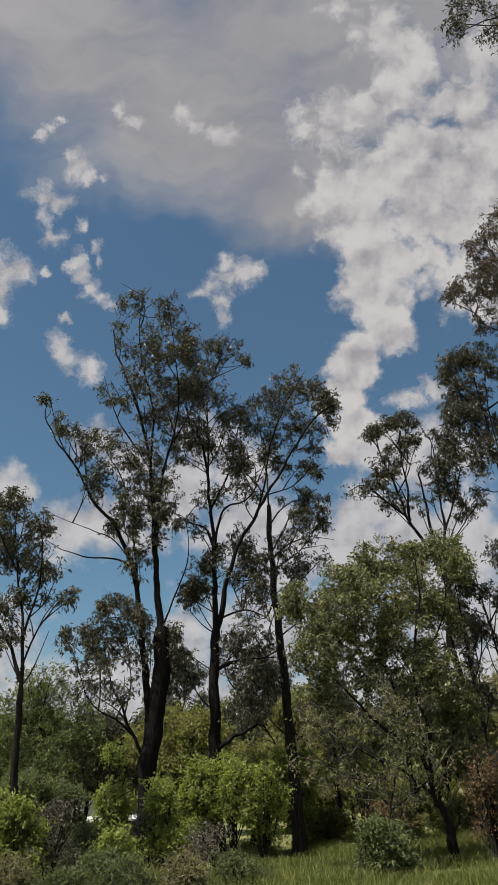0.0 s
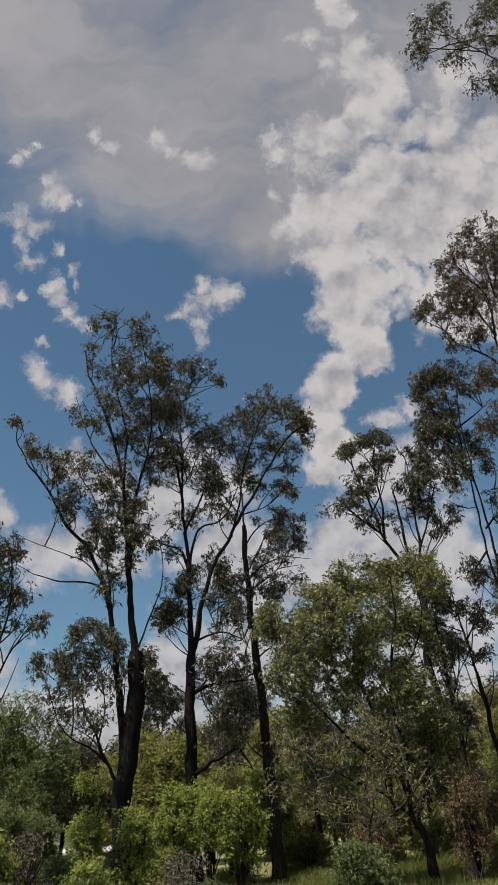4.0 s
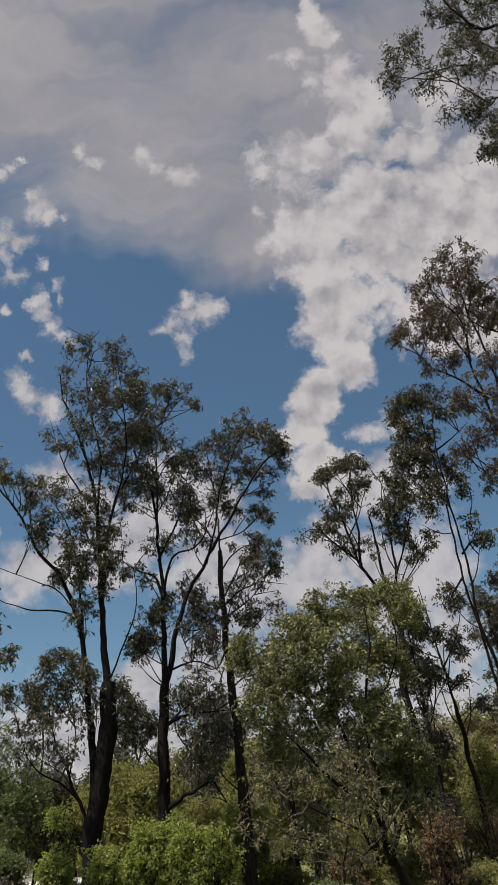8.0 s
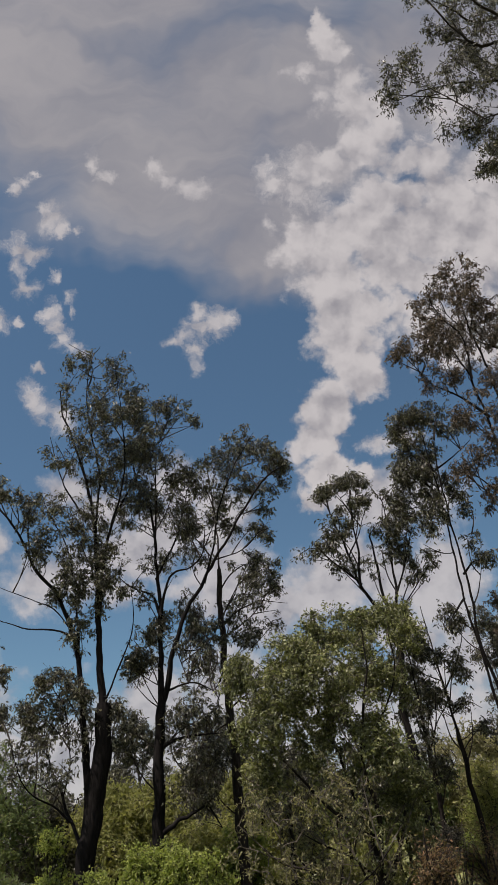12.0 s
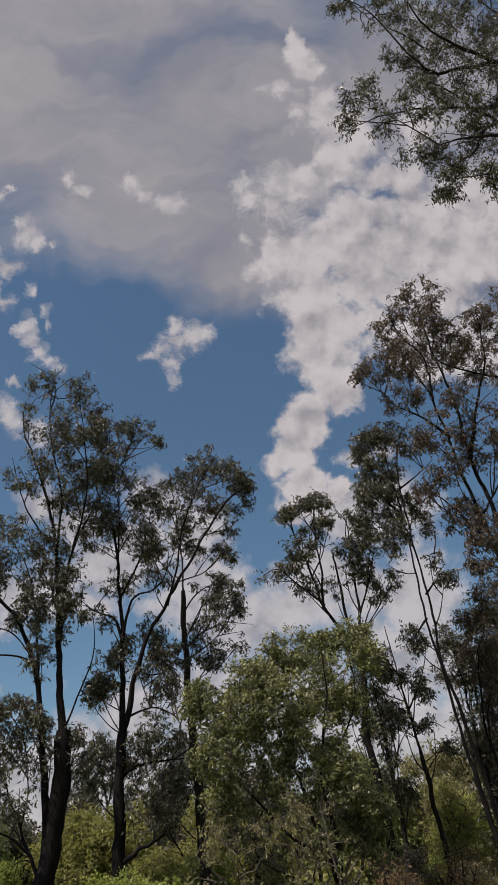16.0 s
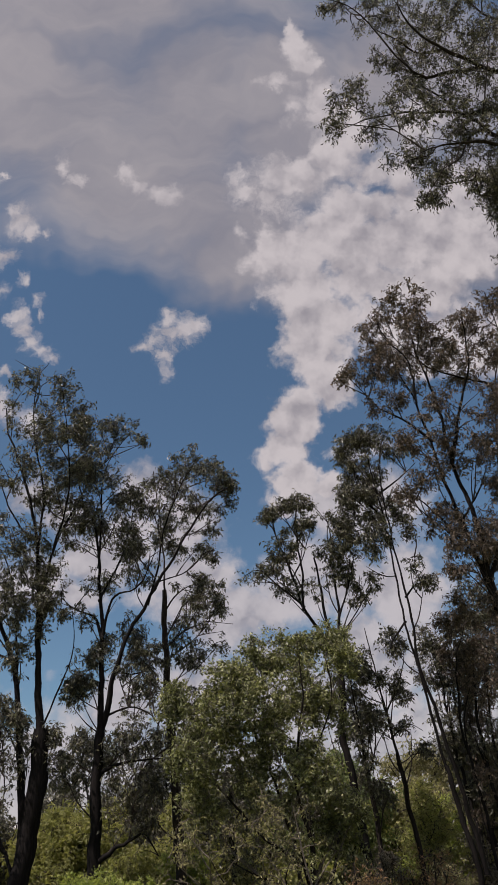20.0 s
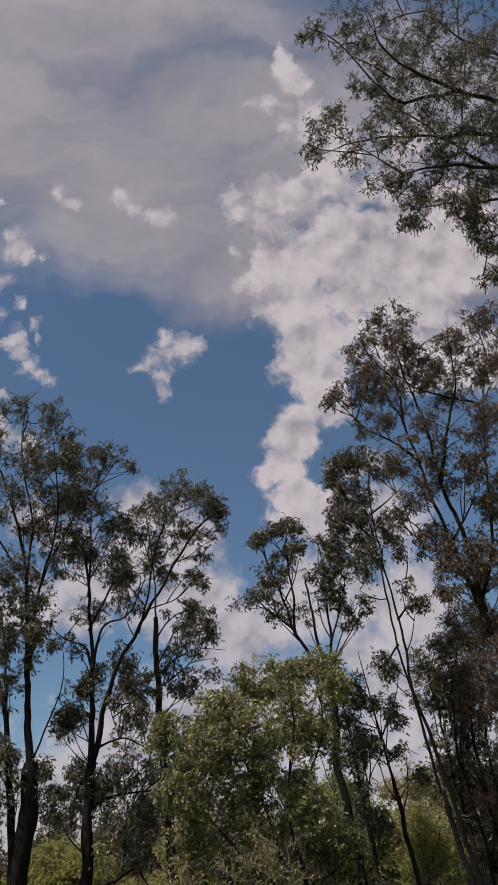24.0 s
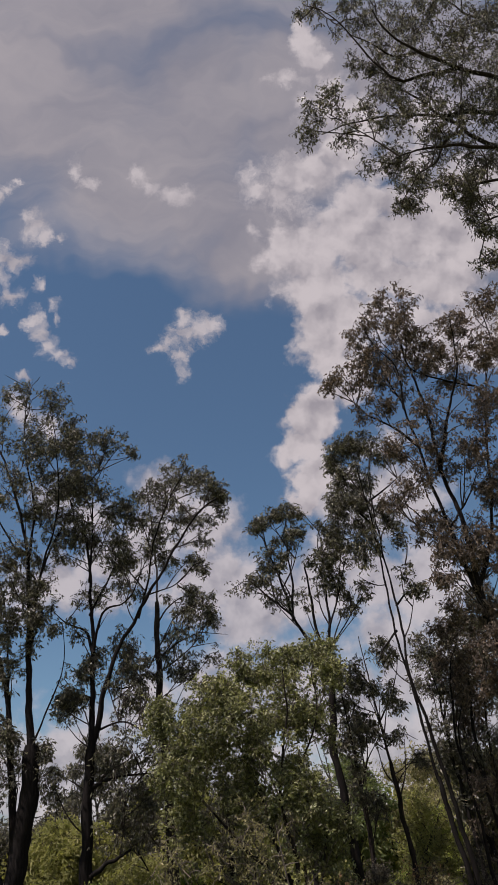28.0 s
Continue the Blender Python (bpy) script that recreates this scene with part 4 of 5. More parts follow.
tree.limb(0.065, 0.015, (8.85, 20.30, 1.78), (8.77, 20.24, 2.64), (8.65, 20.18, 3.42), (8.57, 20.12, 4.10), (8.41, 20.05, 4.83), (8.30, 19.99, 5.61), (8.16, 19.93, 6.34), (8.12, 19.87, 7.17), (8.13, 19.81, 8.02), (8.09, 19.75, 8.82), (7.98, 19.69, 10.01), (7.94, 19.63, 11.63), (7.96, 19.56, 12.76))
tree.limb(0.040, 0.010, (8.04, 20.30, 8.00), (7.52, 19.93, 7.47), (7.19, 19.55, 6.95))
tree.limb(0.040, 0.010, (8.29, 20.30, 8.82), (8.60, 20.28, 9.12), (8.95, 20.26, 9.17))
tree.limb(0.040, 0.010, (8.01, 20.30, 11.36), (7.55, 20.18, 11.92), (7.30, 20.05, 12.67))
tree.limb(0.040, 0.010, (7.98, 20.30, 12.14), (8.85, 20.42, 12.73), (9.57, 20.55, 13.36))
tree.clump(7.40, 20.37, 14.08, 0.52, 0.41, 91)
tree.clump(7.74, 20.08, 13.05, 0.54, 0.54, 60)
tree.clump(8.00, 20.59, 12.48, 0.47, 0.54, 45)
tree.clump(8.06, 19.82, 14.03, 0.62, 0.36, 91)
tree.clump(6.94, 20.26, 13.63, 0.26, 0.26, 30)
tree.clump(7.10, 20.19, 12.96, 0.32, 0.43, 51)
tree.clump(7.39, 20.21, 11.96, 0.60, 0.71, 167)
tree.clump(7.65, 19.98, 10.69, 0.51, 0.75, 121)
tree.clump(7.12, 20.52, 11.16, 0.42, 0.49, 54)
tree.clump(8.84, 20.19, 13.86, 0.55, 0.44, 60)
tree.clump(6.87, 20.12, 12.15, 0.25, 0.35, 21)
tree.clump(8.68, 20.38, 11.92, 0.46, 0.61, 51)
tree.clump(8.90, 20.10, 9.12, 0.30, 0.20, 33)
tree.clump(7.62, 20.33, 7.56, 0.35, 0.48, 54)
tree.clump(8.65, 20.23, 9.80, 0.27, 0.34, 15)
tree.clump(8.65, 20.35, 10.95, 0.35, 0.42, 24)
tree.clump(7.35, 20.53, 9.49, 0.30, 0.41, 21)
tree.grow(4.4, 0.100, 0.66)

tree = Plant("eucalyptus_tree", "thin young eucalyptus with a bare leaning stem", "tree", "slim stems", 7.82, 22.00, 18, BARK_BROWN, LEAF_GUM)
tree.limb(0.085, 0.062, (7.82, 22.00, -0.15), (7.76, 22.00, 1.76), (7.72, 22.00, 2.79), (7.66, 22.00, 3.62), (7.61, 22.00, 4.79), name="trunk")
tree.limb(0.042, 0.012, (7.61, 22.00, 4.79), (7.55, 22.19, 5.73), (7.52, 22.38, 6.74), (7.49, 22.57, 7.73), (7.49, 22.76, 8.61))
tree.limb(0.030, 0.008, (7.49, 22.00, 5.87), (7.90, 21.94, 6.45), (8.18, 21.87, 7.06), (8.37, 21.81, 7.70))
tree.limb(0.030, 0.008, (7.55, 22.00, 5.17), (8.14, 22.22, 5.52), (8.63, 22.44, 5.35))
tree.limb(0.030, 0.008, (7.40, 22.00, 6.92), (7.15, 22.08, 7.37), (6.94, 22.17, 7.58))
tree.clump(7.17, 21.89, 7.16, 0.51, 0.57, 60)
tree.clump(7.54, 21.70, 6.60, 0.50, 0.50, 54)
tree.clump(8.09, 22.04, 6.45, 0.24, 0.50, 21)
tree.clump(6.74, 22.04, 6.58, 0.34, 0.50, 36)
tree.clump(7.16, 22.33, 5.79, 0.43, 0.43, 42)
tree.clump(8.49, 22.34, 4.82, 0.43, 0.29, 30)
tree.clump(7.90, 22.05, 5.52, 0.30, 0.33, 18)
tree.grow(4.4, 0.100, 0.66)

tree = Plant("eucalyptus_tree", "slim dark eucalyptus stem with high thin crown", "tree", "slim stems", 10.04, 23.60, 19, BARK_DARK, LEAF_GUM)
tree.limb(0.090, 0.030, (10.04, 23.60, -0.15), (10.06, 23.60, 1.49), (10.07, 23.60, 2.59), (10.00, 23.60, 3.64), (9.93, 23.60, 4.74), (9.90, 23.60, 5.72), (9.92, 23.60, 6.75), name="trunk")
tree.limb(0.030, 0.010, (9.92, 23.60, 5.06), (9.96, 23.42, 6.19), (10.33, 23.24, 7.16))
tree.clump(10.06, 23.97, 7.53, 0.63, 0.75, 121)
tree.clump(10.30, 23.12, 7.14, 0.61, 0.90, 136)
tree.clump(9.64, 23.34, 5.71, 0.42, 0.70, 54)
tree.clump(11.61, 23.69, 9.40, 0.96, 0.77, 152)
tree.clump(10.72, 23.73, 8.15, 0.75, 0.64, 91)
tree.clump(9.57, 23.36, 8.16, 0.44, 0.55, 45)
tree.clump(10.32, 23.71, 6.56, 0.54, 0.54, 54)
tree.clump(9.45, 23.78, 7.18, 0.29, 0.37, 18)
tree.grow(4.4, 0.100, 0.66)

tree = Plant("eucalyptus_tree", "slim dark eucalyptus stem with high thin crown", "tree", "slim stems", 10.94, 24.50, 20, BARK_DARK, LEAF_GUM_WARM)
tree.limb(0.090, 0.030, (10.94, 24.50, -0.15), (10.86, 24.50, 1.39), (10.79, 24.50, 2.69), (10.72, 24.50, 3.95), (10.61, 24.50, 4.94), (10.55, 24.50, 5.97), (10.65, 24.50, 7.40), name="trunk")
tree.limb(0.050, 0.010, (10.61, 24.50, 4.94), (10.77, 24.35, 6.10), (11.22, 24.20, 7.29))
tree.clump(11.53, 24.42, 7.49, 0.84, 0.84, 136)
tree.clump(11.31, 24.19, 6.20, 0.73, 0.73, 91)
tree.clump(11.15, 24.24, 5.53, 0.80, 1.09, 61)
tree.clump(13.31, 25.16, 10.12, 1.03, 1.03, 136)
tree.clump(12.45, 24.37, 8.73, 0.78, 0.78, 106)
tree.clump(11.50, 24.89, 9.17, 0.60, 0.48, 51)
tree.clump(10.83, 24.80, 9.00, 0.52, 0.48, 39)
tree.grow(4.4, 0.100, 0.66)

tree = Plant("eucalyptus_tree", "slim dark eucalyptus stem with high thin crown", "tree", "slim stems", 10.80, 22.50, 21, BARK_DARK, LEAF_GUM)
tree.limb(0.085, 0.030, (10.80, 22.50, -0.15), (10.61, 22.50, 1.46), (10.43, 22.50, 2.81), (10.37, 22.50, 3.97), (10.37, 22.50, 5.04), (10.45, 22.50, 5.99), (10.70, 22.50, 7.31), name="trunk")
tree.limb(0.050, 0.010, (10.37, 22.50, 3.97), (10.28, 22.61, 4.75), (10.18, 22.73, 5.56))
tree.clump(10.72, 22.30, 4.98, 0.50, 0.66, 34)
tree.clump(11.71, 23.04, 6.99, 0.72, 0.90, 106)
tree.clump(10.25, 22.50, 4.89, 0.33, 0.33, 8)
tree.clump(10.77, 22.43, 3.78, 0.49, 0.65, 27)
tree.grow(4.4, 0.100, 0.66)

tree = Plant("eucalyptus_tree", "slim dark eucalyptus stem with high thin crown", "tree", "slim stems", 9.84, 21.80, 22, BARK_DARK, LEAF_GUM_WARM)
tree.limb(0.060, 0.022, (9.84, 21.80, -0.15), (9.76, 21.80, 1.56), (9.71, 21.80, 2.72), (9.68, 21.80, 3.69), (9.61, 21.80, 4.57), (9.61, 21.80, 5.48), (9.74, 21.80, 6.41), (9.91, 21.80, 7.39), name="trunk")
tree.limb(0.030, 0.010, (9.61, 21.80, 4.57), (9.64, 21.58, 5.44), (9.96, 21.37, 6.31))
tree.clump(10.07, 22.21, 7.30, 0.52, 0.69, 91)
tree.clump(10.16, 21.79, 6.37, 0.43, 0.67, 60)
tree.clump(10.03, 21.60, 8.53, 0.59, 0.70, 91)
tree.clump(9.90, 21.78, 3.81, 0.38, 0.47, 16)
tree.grow(4.4, 0.100, 0.66)

tree = Plant("eucalyptus_tree", "slim dark eucalyptus stem with high thin crown", "tree", "slim stems", 11.47, 23.00, 23, BARK_BROWN, LEAF_GUM_WARM)
tree.limb(0.070, 0.025, (11.47, 23.00, -0.15), (11.26, 23.00, 1.38), (11.05, 23.00, 2.77), (10.91, 23.00, 3.96), (10.94, 23.00, 5.05), (11.07, 23.00, 6.18), (11.24, 23.00, 7.37), name="trunk")
tree.limb(0.030, 0.010, (10.91, 23.00, 3.96), (10.78, 22.61, 4.70), (10.43, 22.22, 5.15))
tree.clump(11.48, 23.14, 7.38, 0.72, 0.91, 121)
tree.clump(11.21, 22.95, 5.66, 0.59, 0.86, 40)
tree.clump(10.65, 22.80, 4.12, 0.56, 0.66, 34)
tree.clump(10.17, 23.19, 3.15, 0.39, 0.49, 16)
tree.grow(4.4, 0.100, 0.66)

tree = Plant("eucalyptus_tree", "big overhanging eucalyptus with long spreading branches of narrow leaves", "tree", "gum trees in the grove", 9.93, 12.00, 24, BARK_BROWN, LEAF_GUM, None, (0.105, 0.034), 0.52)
tree.limb(0.300, 0.220, (9.93, 12.00, -0.15), (10.58, 12.00, 1.69), (11.69, 12.00, 4.59), (13.24, 12.00, 8.85), (14.56, 12.00, 13.27), (15.35, 12.00, 16.47), name="trunk")
tree.limb(0.140, 0.020, (14.90, 12.00, 14.70), (13.84, 12.13, 16.29), (12.60, 12.26, 17.81), (11.36, 12.39, 18.61), (10.69, 12.52, 19.65), (10.04, 12.65, 20.87), (9.45, 12.78, 21.88))
tree.limb(0.140, 0.020, (15.35, 12.00, 16.47), (14.30, 11.83, 18.75), (12.72, 11.67, 19.92), (11.54, 11.50, 20.35), (10.43, 11.33, 20.64), (9.41, 11.17, 21.14), (8.71, 11.00, 21.72), (8.36, 10.83, 22.52))
tree.limb(0.100, 0.015, (14.65, 12.00, 13.79), (13.51, 12.01, 15.58), (11.85, 12.03, 16.71), (10.77, 12.04, 17.04), (10.01, 12.05, 16.95), (9.27, 12.07, 16.91), (8.68, 12.08, 16.86))
tree.limb(0.080, 0.010, (12.09, 12.00, 17.51), (11.30, 11.89, 18.04), (10.48, 11.78, 17.94), (9.70, 11.67, 17.93), (8.74, 11.57, 17.69), (7.97, 11.46, 17.22))
tree.limb(0.070, 0.010, (11.79, 12.00, 19.60), (10.97, 12.17, 19.89), (10.10, 12.35, 20.05), (9.24, 12.52, 20.34), (8.33, 12.70, 20.51), (7.54, 12.87, 20.49), (6.89, 13.04, 20.32))
tree.limb(0.080, 0.012, (13.36, 12.00, 20.51), (13.04, 12.23, 23.64), (12.11, 12.45, 25.30), (11.55, 12.68, 27.39))
tree.limb(0.060, 0.010, (10.89, 12.00, 21.68), (9.76, 11.90, 21.18), (8.88, 11.80, 20.93), (8.26, 11.69, 21.97), (7.78, 11.59, 23.06), (7.22, 11.49, 23.75), (6.73, 11.39, 23.88))
tree.limb(0.050, 0.010, (10.36, 12.00, 18.96), (9.68, 11.81, 18.29), (9.08, 11.63, 17.22), (8.47, 11.44, 16.62))
tree.limb(0.050, 0.010, (9.91, 12.00, 22.48), (9.05, 11.72, 21.85), (8.37, 11.45, 21.96), (7.71, 11.17, 22.06))
tree.limb(0.050, 0.010, (8.98, 12.00, 21.24), (8.73, 12.35, 22.06), (8.34, 12.70, 22.35))
tree.limb(0.070, 0.010, (12.55, 12.00, 17.06), (11.15, 11.83, 16.12), (10.16, 11.67, 15.31), (9.57, 11.50, 14.89))
tree.limb(0.050, 0.010, (11.64, 12.00, 16.08), (10.65, 12.09, 15.07), (10.00, 12.17, 14.64), (9.73, 12.26, 14.56))
tree.clump(7.26, 11.98, 24.79, 0.44, 0.27, 32)
tree.clump(6.71, 12.05, 24.48, 0.20, 0.20, 12)
tree.clump(8.10, 12.10, 24.51, 0.58, 0.41, 57)
tree.clump(9.60, 12.41, 24.70, 1.05, 0.59, 144)
tree.clump(10.48, 11.25, 22.91, 1.12, 0.64, 192)
tree.clump(12.32, 12.44, 24.03, 1.04, 0.70, 160)
tree.clump(8.29, 11.81, 22.03, 0.54, 0.41, 64)
tree.clump(9.39, 12.06, 21.57, 0.96, 0.48, 128)
tree.clump(10.35, 11.72, 20.50, 0.93, 0.56, 144)
tree.clump(11.03, 11.72, 19.47, 0.75, 0.54, 128)
tree.clump(8.48, 12.03, 20.30, 0.62, 0.37, 64)
tree.clump(6.54, 11.97, 19.95, 0.39, 0.36, 35)
tree.clump(6.17, 11.95, 19.00, 0.21, 0.35, 22)
tree.clump(7.12, 12.14, 20.52, 0.31, 0.62, 32)
tree.clump(7.33, 12.10, 19.03, 0.60, 0.21, 28)
tree.clump(7.77, 11.61, 19.02, 0.44, 0.29, 32)
tree.clump(9.00, 11.65, 18.79, 0.73, 0.35, 80)
tree.clump(9.90, 11.94, 18.44, 0.74, 0.35, 80)
tree.clump(8.20, 12.47, 18.43, 0.60, 0.30, 48)
tree.clump(9.05, 12.50, 18.09, 0.69, 0.30, 73)
tree.clump(8.47, 12.04, 16.62, 0.48, 0.31, 70)
tree.clump(9.18, 11.32, 16.23, 0.67, 0.32, 80)
tree.clump(10.81, 12.31, 17.98, 0.60, 0.45, 80)
tree.clump(9.98, 11.93, 15.90, 0.47, 0.33, 54)
tree.clump(10.17, 12.04, 15.43, 0.27, 0.19, 22)
tree.clump(9.80, 12.10, 14.40, 0.24, 0.24, 28)
tree.clump(9.89, 12.11, 16.41, 0.42, 0.23, 32)
tree.clump(12.60, 11.96, 20.75, 1.11, 2.53, 256)
tree.clump(14.54, 12.86, 19.41, 1.93, 3.21, 256)
tree.clump(16.46, 11.76, 20.26, 2.52, 2.52, 256)
tree.clump(10.99, 11.85, 15.55, 0.68, 0.82, 80)
tree.clump(10.66, 12.74, 28.61, 2.32, 0.96, 160)
tree.clump(13.17, 11.36, 26.42, 2.47, 1.24, 192)
tree.clump(8.79, 11.77, 25.74, 0.70, 0.52, 48)
tree.grow(5, 0.095, 0.62)

tree = Plant("leafy_tree", "dense young tree with glossy green leaves and a leaning dark trunk", "tree", "", 4.53, 18.30, 25, BARK_BROWN, LEAF_BUSH, TWIG_PALE, (0.090, 0.042), 0.28)
tree.limb(0.120, 0.080, (4.53, 18.30, -0.15), (4.39, 18.30, 0.90), (4.22, 18.30, 1.36), name="trunk")
tree.limb(0.056, 0.015, (4.22, 18.30, 1.36), (4.08, 18.46, 2.33), (3.82, 18.62, 3.10), (3.64, 18.78, 4.05), (3.24, 18.93, 5.22), (2.93, 19.09, 6.16))
tree.limb(0.060, 0.015, (4.17, 18.30, 1.48), (4.25, 18.09, 2.66), (4.00, 17.88, 3.91), (4.18, 17.68, 4.92), (4.39, 17.47, 5.68), (4.36, 17.26, 6.61))
tree.limb(0.050, 0.010, (4.04, 18.30, 2.32), (3.29, 18.50, 2.87), (2.72, 18.70, 3.56), (1.99, 18.91, 4.43), (1.51, 19.11, 5.34))
tree.limb(0.050, 0.010, (4.26, 18.30, 1.25), (4.81, 18.46, 2.29), (5.09, 18.61, 3.29), (5.35, 18.77, 4.10))
tree.limb(0.040, 0.010, (4.22, 18.30, 1.36), (3.63, 18.25, 1.86), (2.89, 18.19, 2.25), (2.39, 18.14, 2.52))
tree.limb(0.040, 0.010, (4.10, 18.30, 3.96), (4.75, 18.13, 4.84), (5.15, 17.96, 5.76), (5.11, 17.79, 6.58))
tree.clump(4.05, 18.74, 7.08, 0.85, 0.45, 179)
tree.clump(5.24, 18.81, 7.27, 0.67, 0.43, 147)
tree.clump(5.52, 18.00, 6.55, 0.43, 0.43, 80)
tree.clump(2.70, 18.27, 6.33, 0.72, 0.41, 139)
tree.clump(1.67, 18.35, 6.11, 0.52, 0.38, 88)
tree.clump(1.27, 18.30, 5.62, 0.26, 0.43, 40)
tree.clump(2.30, 18.06, 5.51, 0.70, 0.51, 147)
tree.clump(3.26, 17.76, 5.67, 0.78, 0.56, 179)
tree.clump(4.59, 18.43, 6.05, 0.81, 0.64, 179)
tree.clump(3.05, 18.86, 4.93, 0.92, 0.63, 160)
tree.clump(1.77, 17.77, 4.66, 0.60, 0.54, 107)
tree.clump(4.01, 17.89, 4.83, 0.74, 0.60, 120)
tree.clump(5.16, 18.57, 5.33, 0.43, 0.72, 67)
tree.clump(2.35, 18.71, 3.98, 0.70, 0.62, 80)
tree.clump(3.58, 18.57, 3.89, 0.83, 0.61, 80)
tree.clump(4.58, 17.77, 3.86, 0.53, 0.53, 128)
tree.clump(5.17, 18.55, 3.41, 0.55, 0.60, 136)
tree.clump(4.84, 18.76, 2.81, 0.46, 0.41, 73)
tree.clump(3.14, 19.14, 3.05, 0.84, 0.62, 16)
tree.clump(1.95, 18.55, 2.94, 0.59, 0.59, 14)
tree.clump(3.88, 17.67, 2.53, 0.64, 0.51, 14)
tree.clump(2.45, 18.87, 2.18, 0.81, 0.59, 9)
tree.clump(3.30, 17.83, 1.87, 0.76, 0.56, 9)
tree.clump(4.71, 18.48, 1.69, 0.58, 0.52, 8)
tree.clump(1.63, 18.68, 3.75, 0.42, 0.55, 38)
tree.clump(5.21, 18.48, 2.27, 0.40, 0.66, 65)
tree.clump(2.57, 17.69, 1.34, 0.74, 0.37, 3)
tree.grow(8, 0.115, 0.52, 0.4, bunch=6, tight=0.72)

tree = Plant("woodland_tree", "dense dark green tree at the edge of the wood", "tree", "trees behind the grove", -6.72, 26.50, 26, BARK_BROWN, LEAF_DARK, None, (0.13, 0.05), 0.3)
tree.limb(0.120, 0.060, (-6.72, 26.50, -0.15), (-6.74, 26.50, 0.47), (-6.81, 26.50, 2.10), (-6.88, 26.50, 3.84), name="trunk")
tree.limb(0.050, 0.010, (-6.86, 26.50, 3.66), (-7.21, 26.27, 4.56), (-7.40, 26.03, 5.28))
tree.limb(0.050, 0.010, (-6.86, 26.50, 3.66), (-6.50, 26.95, 4.41), (-6.35, 27.41, 5.21))
tree.clump(-6.93, 26.07, 5.35, 0.86, 0.66, 67)
tree.clump(-7.73, 26.64, 4.90, 0.87, 0.71, 67)
tree.clump(-6.28, 26.38, 4.62, 0.97, 0.78, 89)
tree.clump(-5.43, 26.18, 3.92, 0.65, 0.50, 44)
tree.clump(-7.26, 26.71, 3.70, 1.16, 0.85, 99)
tree.clump(-5.88, 25.81, 3.22, 1.00, 0.74, 78)
tree.clump(-7.86, 26.06, 3.86, 0.76, 0.95, 67)
tree.clump(-5.17, 26.41, 3.22, 0.49, 0.46, 25)
tree.clump(-6.53, 25.66, 2.41, 1.27, 0.73, 67)
tree.grow(7, 0.2, 0.62, 0.5, 3, 0.05)

tree = Plant("woodland_tree", "rounded olive-green tree behind the trunks", "tree", "trees behind the grove", -2.12, 27.00, 27, BARK_BROWN, LEAF_OLIVE, None, (0.17, 0.06), 0.3)
tree.limb(0.110, 0.060, (-2.12, 27.00, -0.15), (-2.14, 27.00, 1.52), (-2.24, 27.00, 2.91), name="trunk")
tree.limb(0.050, 0.010, (-2.24, 27.00, 2.82), (-2.63, 26.66, 3.45), (-2.78, 26.32, 3.79))
tree.limb(0.050, 0.010, (-2.24, 27.00, 2.82), (-1.69, 27.06, 3.43), (-1.49, 27.12, 3.79))
tree.clump(-2.29, 27.30, 4.18, 0.88, 0.40, 80)
tree.clump(-2.81, 27.49, 3.70, 0.92, 0.60, 112)
tree.clump(-1.75, 26.49, 3.57, 0.96, 0.65, 128)
tree.clump(-1.01, 26.92, 2.93, 0.77, 0.70, 96)
tree.clump(-2.44, 26.69, 2.73, 1.14, 0.76, 144)
tree.clump(-3.64, 27.10, 3.17, 0.66, 0.58, 64)
tree.clump(-1.33, 26.99, 2.16, 0.96, 0.57, 80)
tree.grow(7, 0.22, 0.5, 0.5, 3, 0.06)

tree = Plant("woodland_tree", "rounded olive-green tree behind the trunks", "tree", "trees behind the grove", 0.07, 25.00, 28, BARK_BROWN, LEAF_OLIVE, None, (0.15, 0.055), 0.3)
tree.limb(0.090, 0.050, (0.07, 25.00, -0.15), (0.09, 25.00, 0.95), (0.09, 25.00, 1.89), name="trunk")
tree.limb(0.040, 0.010, (0.09, 25.00, 1.89), (-0.15, 25.38, 2.57), (-0.22, 25.77, 3.09))
tree.limb(0.040, 0.010, (0.09, 25.00, 1.89), (0.56, 24.90, 2.51), (0.76, 24.79, 2.82))
tree.clump(-0.14, 24.55, 2.61, 0.63, 0.53, 96)
tree.clump(0.67, 25.19, 2.60, 0.61, 0.47, 96)
tree.clump(0.17, 24.45, 1.96, 0.97, 0.59, 144)
tree.clump(1.24, 25.13, 1.83, 0.64, 0.60, 80)
tree.clump(-0.71, 25.01, 1.77, 0.70, 0.53, 80)
tree.clump(0.69, 25.57, 1.38, 0.89, 0.47, 80)
tree.grow(7, 0.22, 0.5, 0.5, 3, 0.06)

tree = Plant("woodland_tree", "distant pale gum with thin hazy crown", "tree", "distant gums", -3.14, 40.00, 29, BARK_GREY, LEAF_GUM, None, (0.24, 0.06), 0.5)
tree.limb(0.140, 0.050, (-3.14, 40.00, -0.15), (-3.23, 40.00, 3.28), (-3.29, 40.00, 5.99), name="trunk")
tree.limb(0.050, 0.010, (-3.29, 40.00, 5.71), (-3.64, 40.06, 7.43), (-3.94, 40.12, 8.33))
tree.limb(0.050, 0.010, (-3.29, 40.00, 5.71), (-2.89, 40.12, 7.11), (-2.59, 40.24, 7.99))
tree.clump(-3.55, 39.87, 8.42, 0.60, 0.60, 50)
tree.clump(-4.50, 40.10, 6.30, 0.70, 0.50, 40)
tree.clump(-2.88, 40.03, 7.68, 0.72, 0.48, 41)
